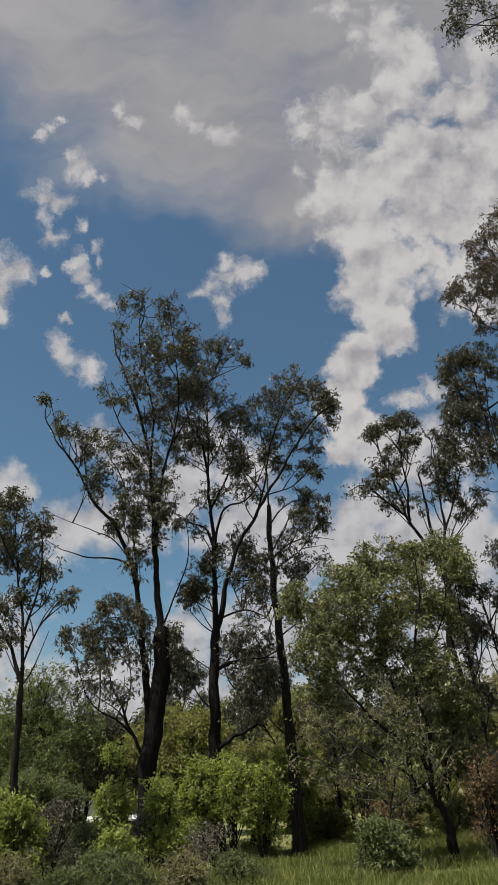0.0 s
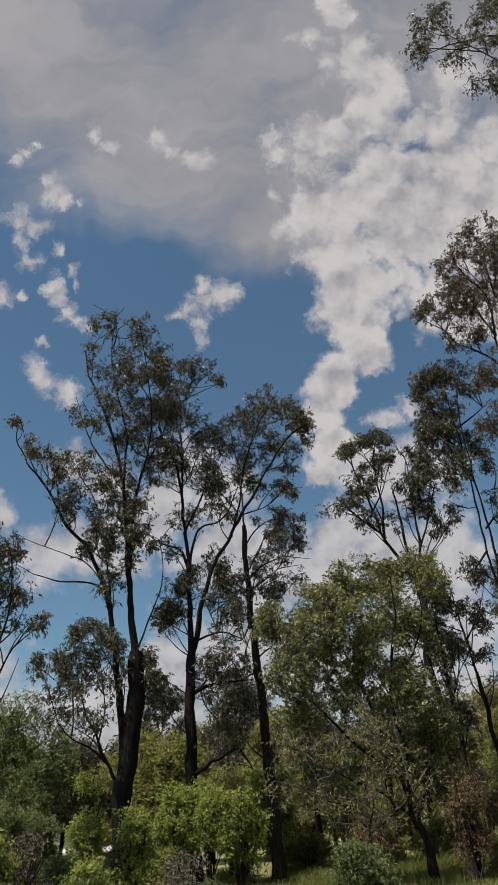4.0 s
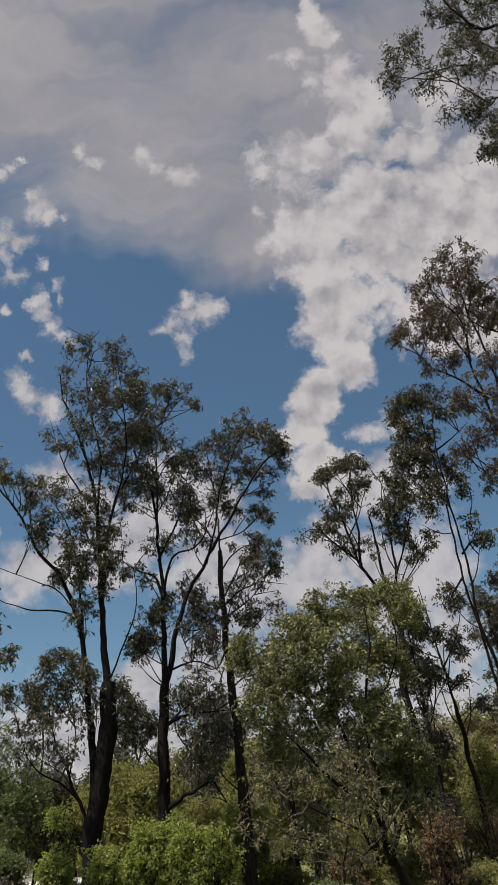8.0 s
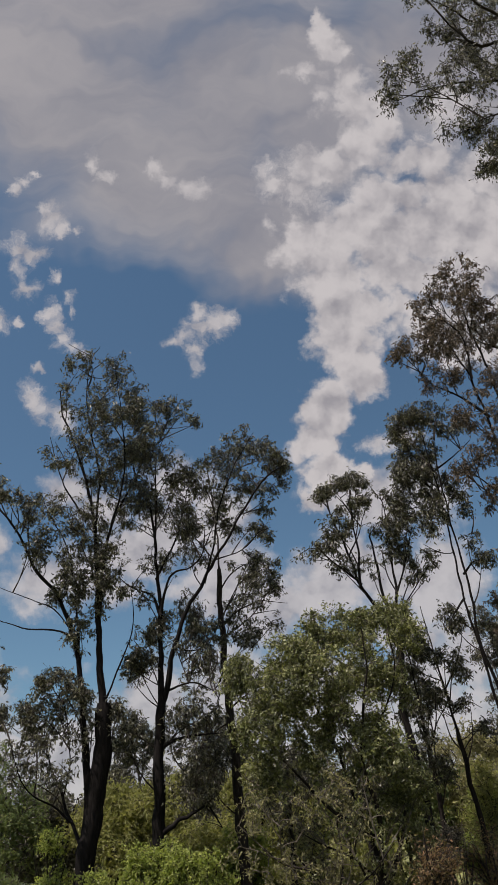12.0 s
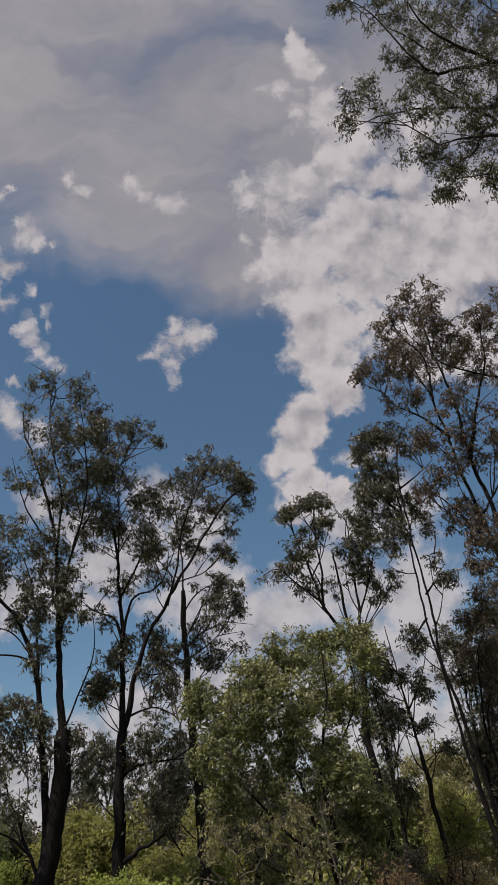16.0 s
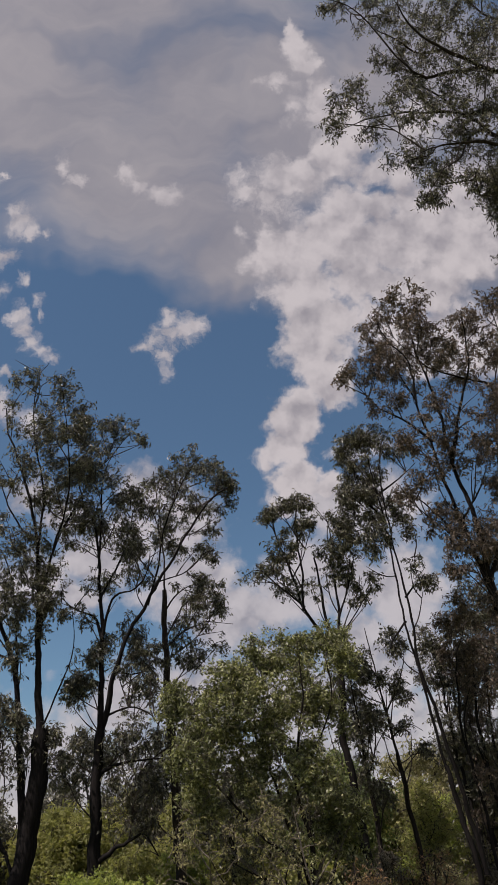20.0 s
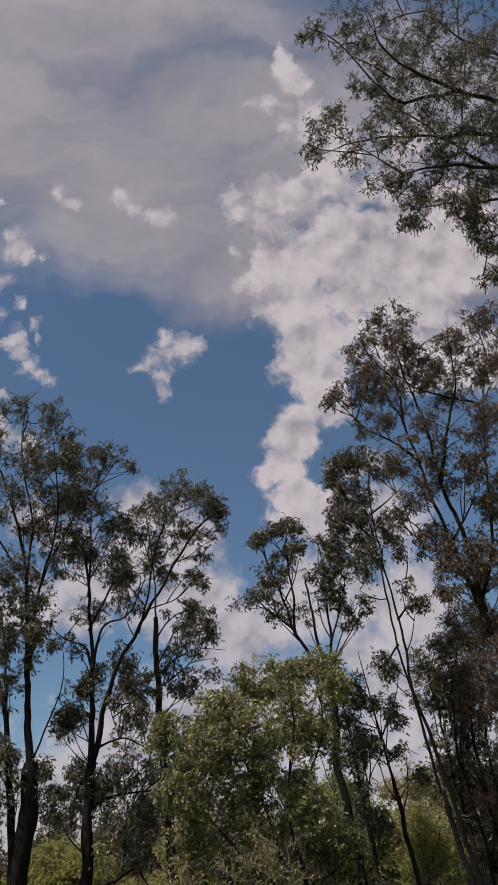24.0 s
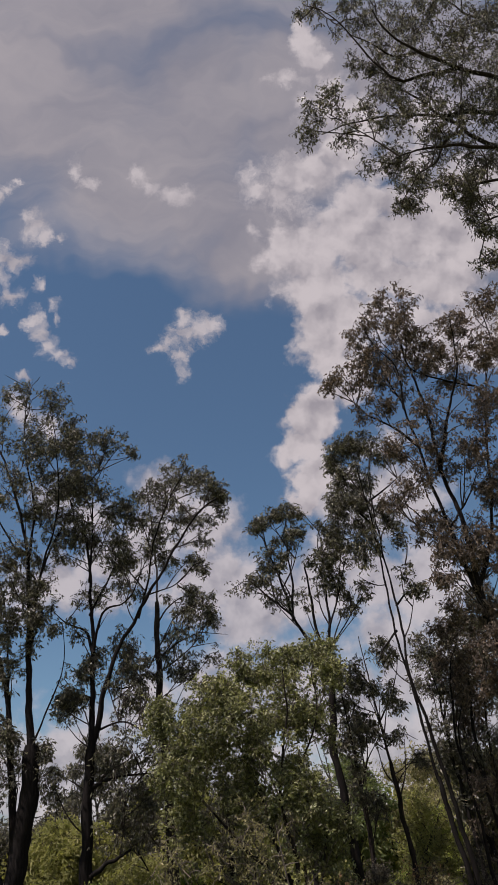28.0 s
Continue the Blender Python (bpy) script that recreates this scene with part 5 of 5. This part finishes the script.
tree.clump(-3.98, 39.86, 7.42, 0.60, 0.48, 28)
tree.clump(-2.44, 40.11, 7.38, 0.48, 0.42, 19)
tree.clump(-3.34, 40.01, 6.69, 0.71, 0.42, 25)
tree.clump(-2.30, 39.79, 6.19, 0.59, 0.47, 22)
tree.grow(7, 0.22, 0.5, 0.5, 3, 0.06)

tree = Plant("woodland_tree", "distant gum with hazy crown", "tree", "distant gums", 0.63, 36.00, 30, BARK_DARK, LEAF_GUM, None, (0.2, 0.05), 0.5)
tree.limb(0.120, 0.050, (0.63, 36.00, -0.15), (0.69, 36.00, 2.92), (0.76, 36.00, 5.35), name="trunk")
tree.limb(0.050, 0.010, (0.74, 36.00, 5.10), (0.50, 35.68, 6.60), (0.44, 35.36, 7.85))
tree.limb(0.050, 0.010, (0.74, 36.00, 5.10), (1.31, 35.85, 6.58), (1.51, 35.69, 7.59))
tree.clump(0.55, 36.17, 7.46, 0.71, 0.77, 48)
tree.clump(1.34, 35.77, 7.09, 0.70, 0.76, 48)
tree.clump(0.21, 36.16, 6.16, 0.70, 0.81, 32)
tree.clump(1.12, 36.13, 5.60, 0.80, 0.96, 35)
tree.clump(-0.37, 35.77, 5.14, 0.53, 0.79, 41)
tree.clump(2.09, 36.14, 6.06, 0.81, 0.81, 48)
tree.grow(7, 0.22, 0.5, 0.5, 3, 0.06)

tree = Plant("eucalyptus_tree", "young gum with wispy crown among the stems", "tree", "slim stems", 6.49, 21.50, 31, BARK_BROWN, LEAF_GUM)
tree.limb(0.090, 0.050, (6.49, 21.50, -0.15), (6.56, 21.50, 1.90), (6.60, 21.50, 3.16), (6.55, 21.50, 4.12), (6.54, 21.50, 5.13), name="trunk")
tree.limb(0.040, 0.010, (6.52, 21.50, 5.05), (6.39, 21.01, 5.96), (6.22, 20.52, 6.80))
tree.limb(0.030, 0.010, (6.55, 21.50, 4.12), (6.77, 21.05, 4.90), (6.78, 20.60, 5.56))
tree.clump(6.38, 21.56, 6.84, 0.40, 0.66, 57)
tree.clump(6.59, 21.32, 5.84, 0.38, 0.64, 64)
tree.clump(7.01, 21.71, 5.56, 0.32, 0.48, 38)
tree.clump(6.25, 21.49, 5.15, 0.41, 0.47, 48)
tree.clump(6.54, 21.35, 4.25, 0.46, 0.46, 54)
tree.clump(7.00, 21.70, 3.81, 0.37, 0.46, 38)
tree.grow(4.4, 0.100, 0.66)

tree = Plant("eucalyptus_tree", "thin dark gum stem in the thicket", "tree", "thicket stems", 2.80, 26.00, 32, BARK_DARK, LEAF_GUM)
tree.limb(0.130, 0.050, (2.80, 26.00, -0.15), (2.81, 26.00, 0.31), (2.88, 26.00, 1.59), (2.91, 26.00, 3.29), (2.96, 26.00, 4.73), name="trunk")
tree.limb(0.040, 0.010, (2.91, 26.00, 3.29), (3.31, 25.46, 4.11), (3.50, 24.93, 4.75))
tree.clump(3.08, 26.25, 4.76, 0.78, 0.78, 80)
tree.clump(3.48, 25.50, 3.93, 0.75, 0.75, 64)
tree.clump(2.36, 25.65, 3.82, 0.68, 0.68, 57)
tree.clump(3.29, 26.51, 2.78, 0.76, 0.57, 48)
tree.grow(7, 0.16, 0.5)

tree = Plant("eucalyptus_tree", "thin dark gum stem in the thicket", "tree", "thicket stems", 5.70, 28.00, 33, BARK_DARK, LEAF_GUM)
tree.limb(0.130, 0.050, (5.70, 28.00, -0.15), (5.70, 28.00, 0.49), (5.71, 28.00, 1.81), (5.73, 28.00, 3.29), (5.79, 28.00, 4.84), name="trunk")
tree.limb(0.040, 0.010, (5.73, 28.00, 3.29), (6.37, 28.21, 4.24), (6.75, 28.42, 5.04))
tree.clump(5.80, 27.69, 4.60, 0.82, 0.82, 80)
tree.clump(6.40, 27.57, 3.98, 0.81, 0.81, 64)
tree.clump(5.30, 28.48, 3.73, 0.75, 0.75, 57)
tree.grow(7, 0.16, 0.5)

tree = Plant("leafy_tree", "half-dead twiggy tree with grey leaves under the bush", "tree", "", 3.14, 17.70, 34, BARK_BROWN, LEAF_THICKET, TWIG_PALE, (0.085, 0.03), 0.3)
tree.limb(0.050, 0.030, (3.14, 17.70, -0.15), (3.10, 17.70, 0.66), (3.07, 17.70, 1.31), name="trunk")
tree.limb(0.026, 0.007, (3.06, 17.70, 1.26), (2.53, 17.83, 1.79), (2.10, 17.96, 2.40), (1.85, 18.10, 3.03))
tree.limb(0.026, 0.007, (3.08, 17.70, 1.20), (3.32, 17.96, 1.87), (3.34, 18.21, 2.60), (3.61, 18.47, 3.23))
tree.limb(0.026, 0.007, (3.10, 17.70, 1.15), (3.77, 17.27, 1.61), (4.25, 16.84, 2.12))
tree.limb(0.030, 0.008, (2.51, 17.70, 1.79), (2.03, 17.83, 1.93), (1.57, 17.97, 2.31))
tree.limb(0.030, 0.008, (3.73, 17.70, 1.56), (3.53, 17.53, 2.08), (3.83, 17.37, 2.63))
tree.clump(1.94, 17.25, 2.84, 0.75, 0.63, 25)
tree.clump(3.10, 17.40, 2.79, 0.81, 0.63, 33)
tree.clump(4.04, 17.89, 2.42, 0.77, 0.65, 33)
tree.clump(2.36, 17.45, 1.91, 0.74, 0.50, 25)
tree.clump(3.45, 17.51, 1.63, 0.74, 0.49, 29)
tree.clump(1.45, 17.29, 2.29, 0.50, 0.62, 17)
tree.clump(3.49, 17.59, 3.52, 0.78, 0.52, 19)
tree.grow(5, 0.13, 0.50, 0.3, 3, 0.03, 0.02, tight=0.85)

tree = Plant("woodland_tree", "olive-green young tree among slim stems", "tree", "thicket trees", 8.35, 23.50, 35, BARK_BROWN, LEAF_OLIVE, None, (0.10, 0.04), 0.3)
tree.limb(0.060, 0.030, (8.35, 23.50, -0.15), (8.43, 23.50, 1.50), (8.46, 23.50, 2.03), (8.53, 23.50, 2.59), name="trunk")
tree.limb(0.030, 0.010, (8.51, 23.50, 2.52), (8.52, 23.83, 3.12), (8.64, 24.15, 3.66))
tree.limb(0.030, 0.010, (8.51, 23.50, 2.52), (8.87, 23.51, 2.99), (9.12, 23.53, 3.41))
tree.clump(8.52, 23.57, 3.63, 0.47, 0.47, 48)
tree.clump(8.80, 23.57, 3.15, 0.57, 0.60, 64)
tree.clump(8.19, 23.73, 2.78, 0.57, 0.60, 64)
tree.clump(8.86, 23.40, 2.40, 0.55, 0.59, 64)
tree.clump(8.23, 23.05, 2.05, 0.64, 0.48, 64)
tree.grow(6, 0.14, 0.64)

# ---- undergrowth ----
def shrub(x, y, height, width, seed, foliage, label, name="shrub", stems=5, dense=1.0, leaf_size=(0.10, 0.045), wood=None, droop=0.3, leaves=8, group="undergrowth shrubs", skirt=0.22):
    """A bush of several thin stems that fan out, with leaf clumps from low down to the top."""
    plant = Plant(name, label, "shrub", group, x, y, seed, wood or BARK_BROWN, foliage, None, leaf_size, droop)
    rng = np.random.default_rng(seed + 500)
    for i in range(stems):
        a, out = rng.uniform(0, 6.28), width * rng.uniform(0.15, 0.38)
        tip = (x + out * math.cos(a), y + out * math.sin(a), height * rng.uniform(0.7, 0.92))
        plant.limb(0.016 + 0.006 * height, 0.008, (x + 0.06 * math.cos(a), y + 0.06 * math.sin(a), -0.1),
                   (x + out * 0.3 * math.cos(a), y + out * 0.3 * math.sin(a), height * 0.35), tip, name="stem")
    lumps = max(6, int(7 * width))
    for i in range(lumps):
        a, out, up = rng.uniform(0, 6.28), width * 0.42 * rng.uniform(0.1, 1) ** 0.6, rng.uniform(skirt, 0.95)
        out *= (1.15 - 0.75 * up)
        plant.clump(x + out * math.cos(a), y + out * math.sin(a), height * up, width * rng.uniform(0.16, 0.26), height * rng.uniform(0.09, 0.16), int(rng.uniform(26, 44) * dense))
    plant.grow(leaves, 0.13, 0.54, 0.5, tight=0.85)
    return plant.root


YOUNG = "bright yellow-green young shrub in the undergrowth"
DARKER = "dark green leafy shrub in shade"
OLIVE = "olive-green bushy shrub below the gums"
DRY = "dry brown twiggy shrub with few leaves"
for i, (x, y, h, w, mat, label) in enumerate([
        (-2.1, 19.4, 1.95, 1.15, LEAF_BRIGHT, YOUNG), (0.3, 20.4, 2.65, 1.3, LEAF_BRIGHT, YOUNG), (1.3, 23.7, 2.8, 1.5, LEAF_BRIGHT, YOUNG), (-0.45, 20.6, 2.5, 1.4, LEAF_BRIGHT, YOUNG), (-1.3, 20.7, 2.45, 1.3, LEAF_BRIGHT, YOUNG),
        (-3.75, 22.0, 3.0, 1.4, LEAF_BRIGHT, YOUNG), (-4.85, 17.0, 1.85, 1.2, LEAF_BRIGHT, YOUNG), (-2.95, 18.0, 1.0, 0.9, LEAF_BRIGHT, YOUNG), (9.8, 26.2, 3.7, 2.3, LEAF_BRIGHT, "tall yellow-green shrub at the edge of the wood"), (8.6, 25.2, 2.6, 1.8, LEAF_BRIGHT, YOUNG),
        (-5.5, 20.2, 2.3, 1.7, LEAF_DARK, DARKER), (-5.2, 23.0, 2.8, 1.9, LEAF_DARK, DARKER), (-3.9, 24.0, 1.0, 1.8, LEAF_DARK, DARKER), (-3.9, 19.4, 1.1, 1.5, LEAF_DARK, DARKER), (-3.1, 16.8, 0.75, 1.1, LEAF_DARK, DARKER), (2.62, 16.0, 0.95, 1.25, LEAF_DARK, DARKER),
        (6.0, 17.6, 0.9, 1.2, LEAF_OLIVE, OLIVE), (2.3, 24.9, 1.1, 1.8, LEAF_OLIVE, OLIVE), (4.3, 26.0, 1.4, 2.4, LEAF_OLIVE, OLIVE), (-2.3, 21.6, 1.4, 1.5, LEAF_OLIVE, OLIVE),
        (2.6, 27.0, 1.9, 2.4, LEAF_OLIVE, OLIVE), (6.6, 25.0, 1.5, 2.2, LEAF_OLIVE, OLIVE), (5.6, 29.0, 2.0, 2.6, LEAF_OLIVE, OLIVE),
        (-7.2, 20.5, 2.2, 2.0, LEAF_DARK, DARKER), (-6.2, 22.5, 2.4, 2.2, LEAF_DARK, DARKER), (10.6, 25.5, 2.2, 2.6, LEAF_OLIVE, OLIVE), (12.8, 27.0, 2.4, 2.8, LEAF_DARK, DARKER)]):
    shrub(x, y, h, w, 100 + i, mat, label, dense=1.15, leaf_size=(0.085, 0.036), stems=6, skirt=0.32 if mat is LEAF_BRIGHT else 0.22)
for i, (x, y, h, w) in enumerate([(-4.3, 17.6, 1.7, 1.6), (-0.9, 18.6, 1.2, 1.2), (5.05, 17.0, 2.6, 1.1), (7.3, 20.2, 2.4, 1.7), (-2.4, 19.6, 1.5, 1.1), (3.6, 21.0, 1.3, 1.5)]):
    shrub(x, y, h, w, 300 + i, LEAF_DRY if x > 3 else LEAF_GREY, DRY if x > 3 else "half-dead grey twiggy shrub with few leaves", dense=1.0 if h > 2.4 else 0.45, leaf_size=(0.08, 0.026), stems=9, leaves=4, group="dry shrubs")


WEEDS = "low dark green weedy shrub in rough grass"
for i, (x, y, h, w) in enumerate([(-4.4, 15.4, 0.7, 1.1), (-3.4, 15.2, 0.6, 1.1), (-2.4, 15.2, 0.65, 1.2), (-1.3, 15.0, 0.6, 1.1), (-0.3, 15.6, 0.6, 1.1)]):
    shrub(x, y, h, w, 350 + i, LEAF_DARK if i % 3 else LEAF_THICKET, WEEDS, dense=0.9, leaf_size=(0.09, 0.022), stems=8, leaves=6, group="low weeds")


GREY = "half-dead grey twiggy shrub in the thicket"
for i, (x, y, h, w) in enumerate([(3.3, 23.2, 2.6, 1.6), (6.6, 20.8, 2.4, 1.7), (8.2, 21.8, 2.3, 2.2), (10.0, 22.6, 2.4, 2.2)]):
    shrub(x, y, h, w, 400 + i, LEAF_GREY if i % 2 else LEAF_THICKET, GREY, dense=0.6, leaf_size=(0.075, 0.028), stems=11, leaves=4, group="thicket shrubs", wood=BARK_GREY)


def grass_tufts():
    """Tall rough grass over the open ground in front of and between the trunks."""
    rng = np.random.default_rng(21)
    n = 24000
    tx, ty = rng.uniform(-9, 12, n), 8.0 + 20 * rng.uniform(0, 1, n) ** 1.1
    keep = np.array([noise.noise(Vector((x * 0.5, y * 0.5, 5))) > -0.25 for x, y in zip(tx, ty)])
    tx, ty = tx[keep], ty[keep]
    root = np.repeat(np.stack([tx, ty, np.zeros(len(tx))], 1), 12, axis=0)
    root[:, :2] += rng.normal(size=(len(root), 2)) * 0.09
    tall = np.repeat(rng.uniform(0.08, 0.30, len(tx)) * np.array([1.2 + 1.1 * noise.noise(Vector((x * 0.4, y * 0.4, 9))) for x, y in zip(tx, ty)]), 12)
    lean = rng.normal(size=(len(root), 2)) * 0.3 * tall[:, None]
    a = rng.uniform(0, 6.28, len(root))
    side = np.stack([np.cos(a), np.sin(a), np.zeros(len(a))], 1) * 0.006
    mid = root + np.stack([lean[:, 0] * 0.35, lean[:, 1] * 0.35, tall * 0.6], 1)
    tip = root + np.stack([lean[:, 0], lean[:, 1], tall], 1)
    low = np.array([0, 0, -0.12])
    v = np.stack([root - side + low, root + side + low, mid + side * 0.8, mid - side * 0.8], 1).reshape(-1, 3)
    w = np.stack([mid - side * 0.8, mid + side * 0.8, tip + side * 0.15, tip - side * 0.15], 1).reshape(-1, 3)
    k = len(root)
    tagged(mesh_object("grass", np.vstack([v, w]), np.arange(8 * k).reshape(2 * k, 4), GRASS_BLADE), "tall rough green and straw-coloured grass", "grass", "", "stuff")


grass_tufts()


def shed():
    """A low shed behind the shrubs; only strips of its pale roof show between the leaves."""
    top = tagged(new("shed"), "low shed with a pale corrugated metal roof behind shrubs", "shed")
    top.location = (-7.2, 36.0, 0)

    def box(name, x0, x1, y0, y1, z0, z1, mat, tilt=0.0):
        v = [(x, y, z + (tilt if y == y1 else 0)) for z in (z0, z1) for y in (y0, y1) for x in (x0, x1)]
        return mesh_object(name, v, [(0, 1, 3, 2), (4, 6, 7, 5), (0, 4, 5, 1), (2, 3, 7, 6), (0, 2, 6, 4), (1, 5, 7, 3)], mat, top)

    paint, nodes, links, bsdf = material("weathered_white_metal")
    links.new(colour_ramp(nodes, links, noise_of(nodes, links, 3.0, 6.0), [(0.3, (0.50, 0.50, 0.48)), (0.7, (0.72, 0.72, 0.70))]), bsdf.inputs["Base Color"])
    bsdf.inputs["Roughness"].default_value = 0.5
    wall, nodes, links, bsdf = material("grey_shed_wall")
    links.new(colour_ramp(nodes, links, noise_of(nodes, links, 2.0, 6.0, (1, 1, 0.2)), [(0.3, (0.10, 0.095, 0.085)), (0.7, (0.17, 0.16, 0.145))]), bsdf.inputs["Base Color"])
    box("wall", -2.6, 2.6, -1.5, -1.4, 0, 0.85, wall)
    box("wall", -2.6, 2.6, 1.4, 1.5, 0, 1.0, wall)
    box("wall", -2.6, -2.5, -1.4, 1.4, 0, 0.9, wall)
    box("wall", 2.5, 2.6, -1.4, 1.4, 0, 0.9, wall)
    for i in range(14):
        x = -2.85 + i * 0.405
        box("roof_sheet", x, x + 0.39, -1.8, 1.8, 0.90 + 0.012 * (i % 2), 0.96 + 0.012 * (i % 2), paint, 0.14)


shed()


def house():
    """A pale weatherboard house far behind the trees; bits of wall, roof and a louvred window show between leaves."""
    top = tagged(new("house"), "pale weatherboard house with a grey metal roof behind trees", "house")
    top.location = (-12.6, 42.0, 0)

    def block(name, x0, x1, y0, y1, z0, z1, mat, parent=top, ridge=0.0):
        v = [(x, y, z + (ridge if y == y1 else 0)) for z in (z0, z1) for y in (y0, y1) for x in (x0, x1)]
        return mesh_object(name, v, [(0, 1, 3, 2), (4, 6, 7, 5), (0, 4, 5, 1), (2, 3, 7, 6), (0, 2, 6, 4), (1, 5, 7, 3)], mat, parent)

    def plain(name, low, high, rough):
        mat, nodes, links, bsdf = material(name)
        links.new(colour_ramp(nodes, links, noise_of(nodes, links, 2.5, 6.0), [(0.3, low), (0.7, high)]), bsdf.inputs["Base Color"])
        bsdf.inputs["Roughness"].default_value = rough
        return mat

    paint = plain("weathered_cream_paint", (0.52, 0.51, 0.48), (0.68, 0.67, 0.64), 0.6)
    metal = plain("dull_roof_metal", (0.34, 0.36, 0.38), (0.48, 0.50, 0.52), 0.45)
    dark = plain("louvre_glass", (0.05, 0.055, 0.06), (0.09, 0.10, 0.105), 0.15)
    block("wall", -4.0, 4.0, 0.1, 0.2, 0, 3.2, paint)
    block("wall", -4.0, 4.0, 5.8, 5.9, 0, 3.2, paint)
    block("wall", -4.0, -3.9, 0.2, 5.8, 0, 3.2, paint)
    block("wall", 3.9, 4.0, 0.2, 5.8, 0, 3.2, paint)
    for i in range(16):
        block("weatherboard", -4.02, 4.02, 0.06 + 0.012 * (i % 2), 0.098, 0.02 + i * 0.2, 0.20 + i * 0.2, paint)
    block("roof", -4.4, 4.4, -0.4, 3.0, 3.2, 3.28, metal, top, 1.2)
    far = block("roof", -4.4, 4.4, 6.4, 3.0, 3.2, 3.28, metal, top, 1.2)
    far.data.flip_normals()
    for x in (0.0, 2.4):
        sash = block("window", x - 0.55, x + 0.55, 0.02, 0.055, 1.5, 2.6, paint)
        for i in range(6):
            block("louvre", x - 0.47, x + 0.47, -0.01, 0.018, 1.56 + i * 0.165, 1.70 + i * 0.165, dark, sash)


house()


def woodland(seed=77):
    """Low woodland behind the grove: thin-stemmed trees with dense crowns, thicker towards the right."""
    rng = np.random.default_rng(seed)
    spots = [(x, rng.uniform(27, 41)) for x in np.linspace(-13, 22, 30)] + [(x, rng.uniform(24.5, 30)) for x in np.linspace(10.5, 17, 5)]
    for i, (x, y) in enumerate(spots):
        x += rng.uniform(-0.5, 0.5)
        height = rng.uniform(4.0, 5.4) * (0.55 + 0.45 * y / 30) * (1.0 if x < 4 else 1.12)
        mat, label = ((LEAF_OLIVE, "olive-green woodland tree with a leafy crown"), (LEAF_DARK, "dark green woodland tree with a leafy crown"), (LEAF_GUM, "grey-green young gum in the woodland"))[int(rng.integers(0, 3))]
        if x > 6.5 and mat is LEAF_OLIVE:
            mat, label = LEAF_THICKET, "dull green woodland tree in a thicket"
        tree = Plant("woodland_tree", label, "tree", "woodland behind", x, y, 900 + i, BARK_BROWN, mat, None, (0.19, 0.065), 0.35)
        lean = rng.uniform(-0.5, 0.5)
        tree.limb(0.10, 0.05, (x, y, -0.1), (x + lean * 0.4, y, height * 0.4), (x + lean, y, height * 0.72), name="trunk")
        for k in range(4):
            a = rng.uniform(0, 6.28)
            tree.limb(0.045, 0.012, (x + lean * 0.7, y, height * rng.uniform(0.35, 0.6)), (x + lean + 0.7 * math.cos(a), y + 0.7 * math.sin(a), height * 0.8), (x + lean + 1.1 * math.cos(a), y + 1.1 * math.sin(a), height * rng.uniform(0.85, 0.97)))
        for k in range(11):
            a, out, up = rng.uniform(0, 6.28), rng.uniform(0.1, 1.4), rng.uniform(0.42, 0.96)
            tree.clump(x + lean * up + out * math.cos(a), y + out * math.sin(a), height * up, rng.uniform(0.5, 0.85), rng.uniform(0.35, 0.6), 40)
        tree.grow(6, 0.22, 0.55, 0.6, 3, 0.06)


woodland()


def far_woods():
    """The wood goes on all round to the horizon: one far belt of foliage."""
    rng = np.random.default_rng(4)
    n = 90000
    a, r = rng.uniform(0, 2 * np.pi, n), rng.uniform(58, 95, n)
    top = 5.0 + 3.2 * np.array([noise.noise(Vector((math.cos(t) * 9, math.sin(t) * 9, 2))) for t in a]) + 1.6 * np.array([noise.noise(Vector((math.cos(t) * 40, math.sin(t) * 40, 7))) for t in a])
    at = np.stack([r * np.cos(a), r * np.sin(a), top * rng.uniform(0, 1, n) ** 0.6], 1)
    v, f = leaf_blades(at, 1.1, 0.5, 0.2, rng)
    # distance haze is put into the colour: lighter olive leaves on a dark wood
    tagged(mesh_object("far_woods", v, f, LEAF_OLIVE), "belt of distant dark green woodland", "woods", "", "stuff")


far_woods()
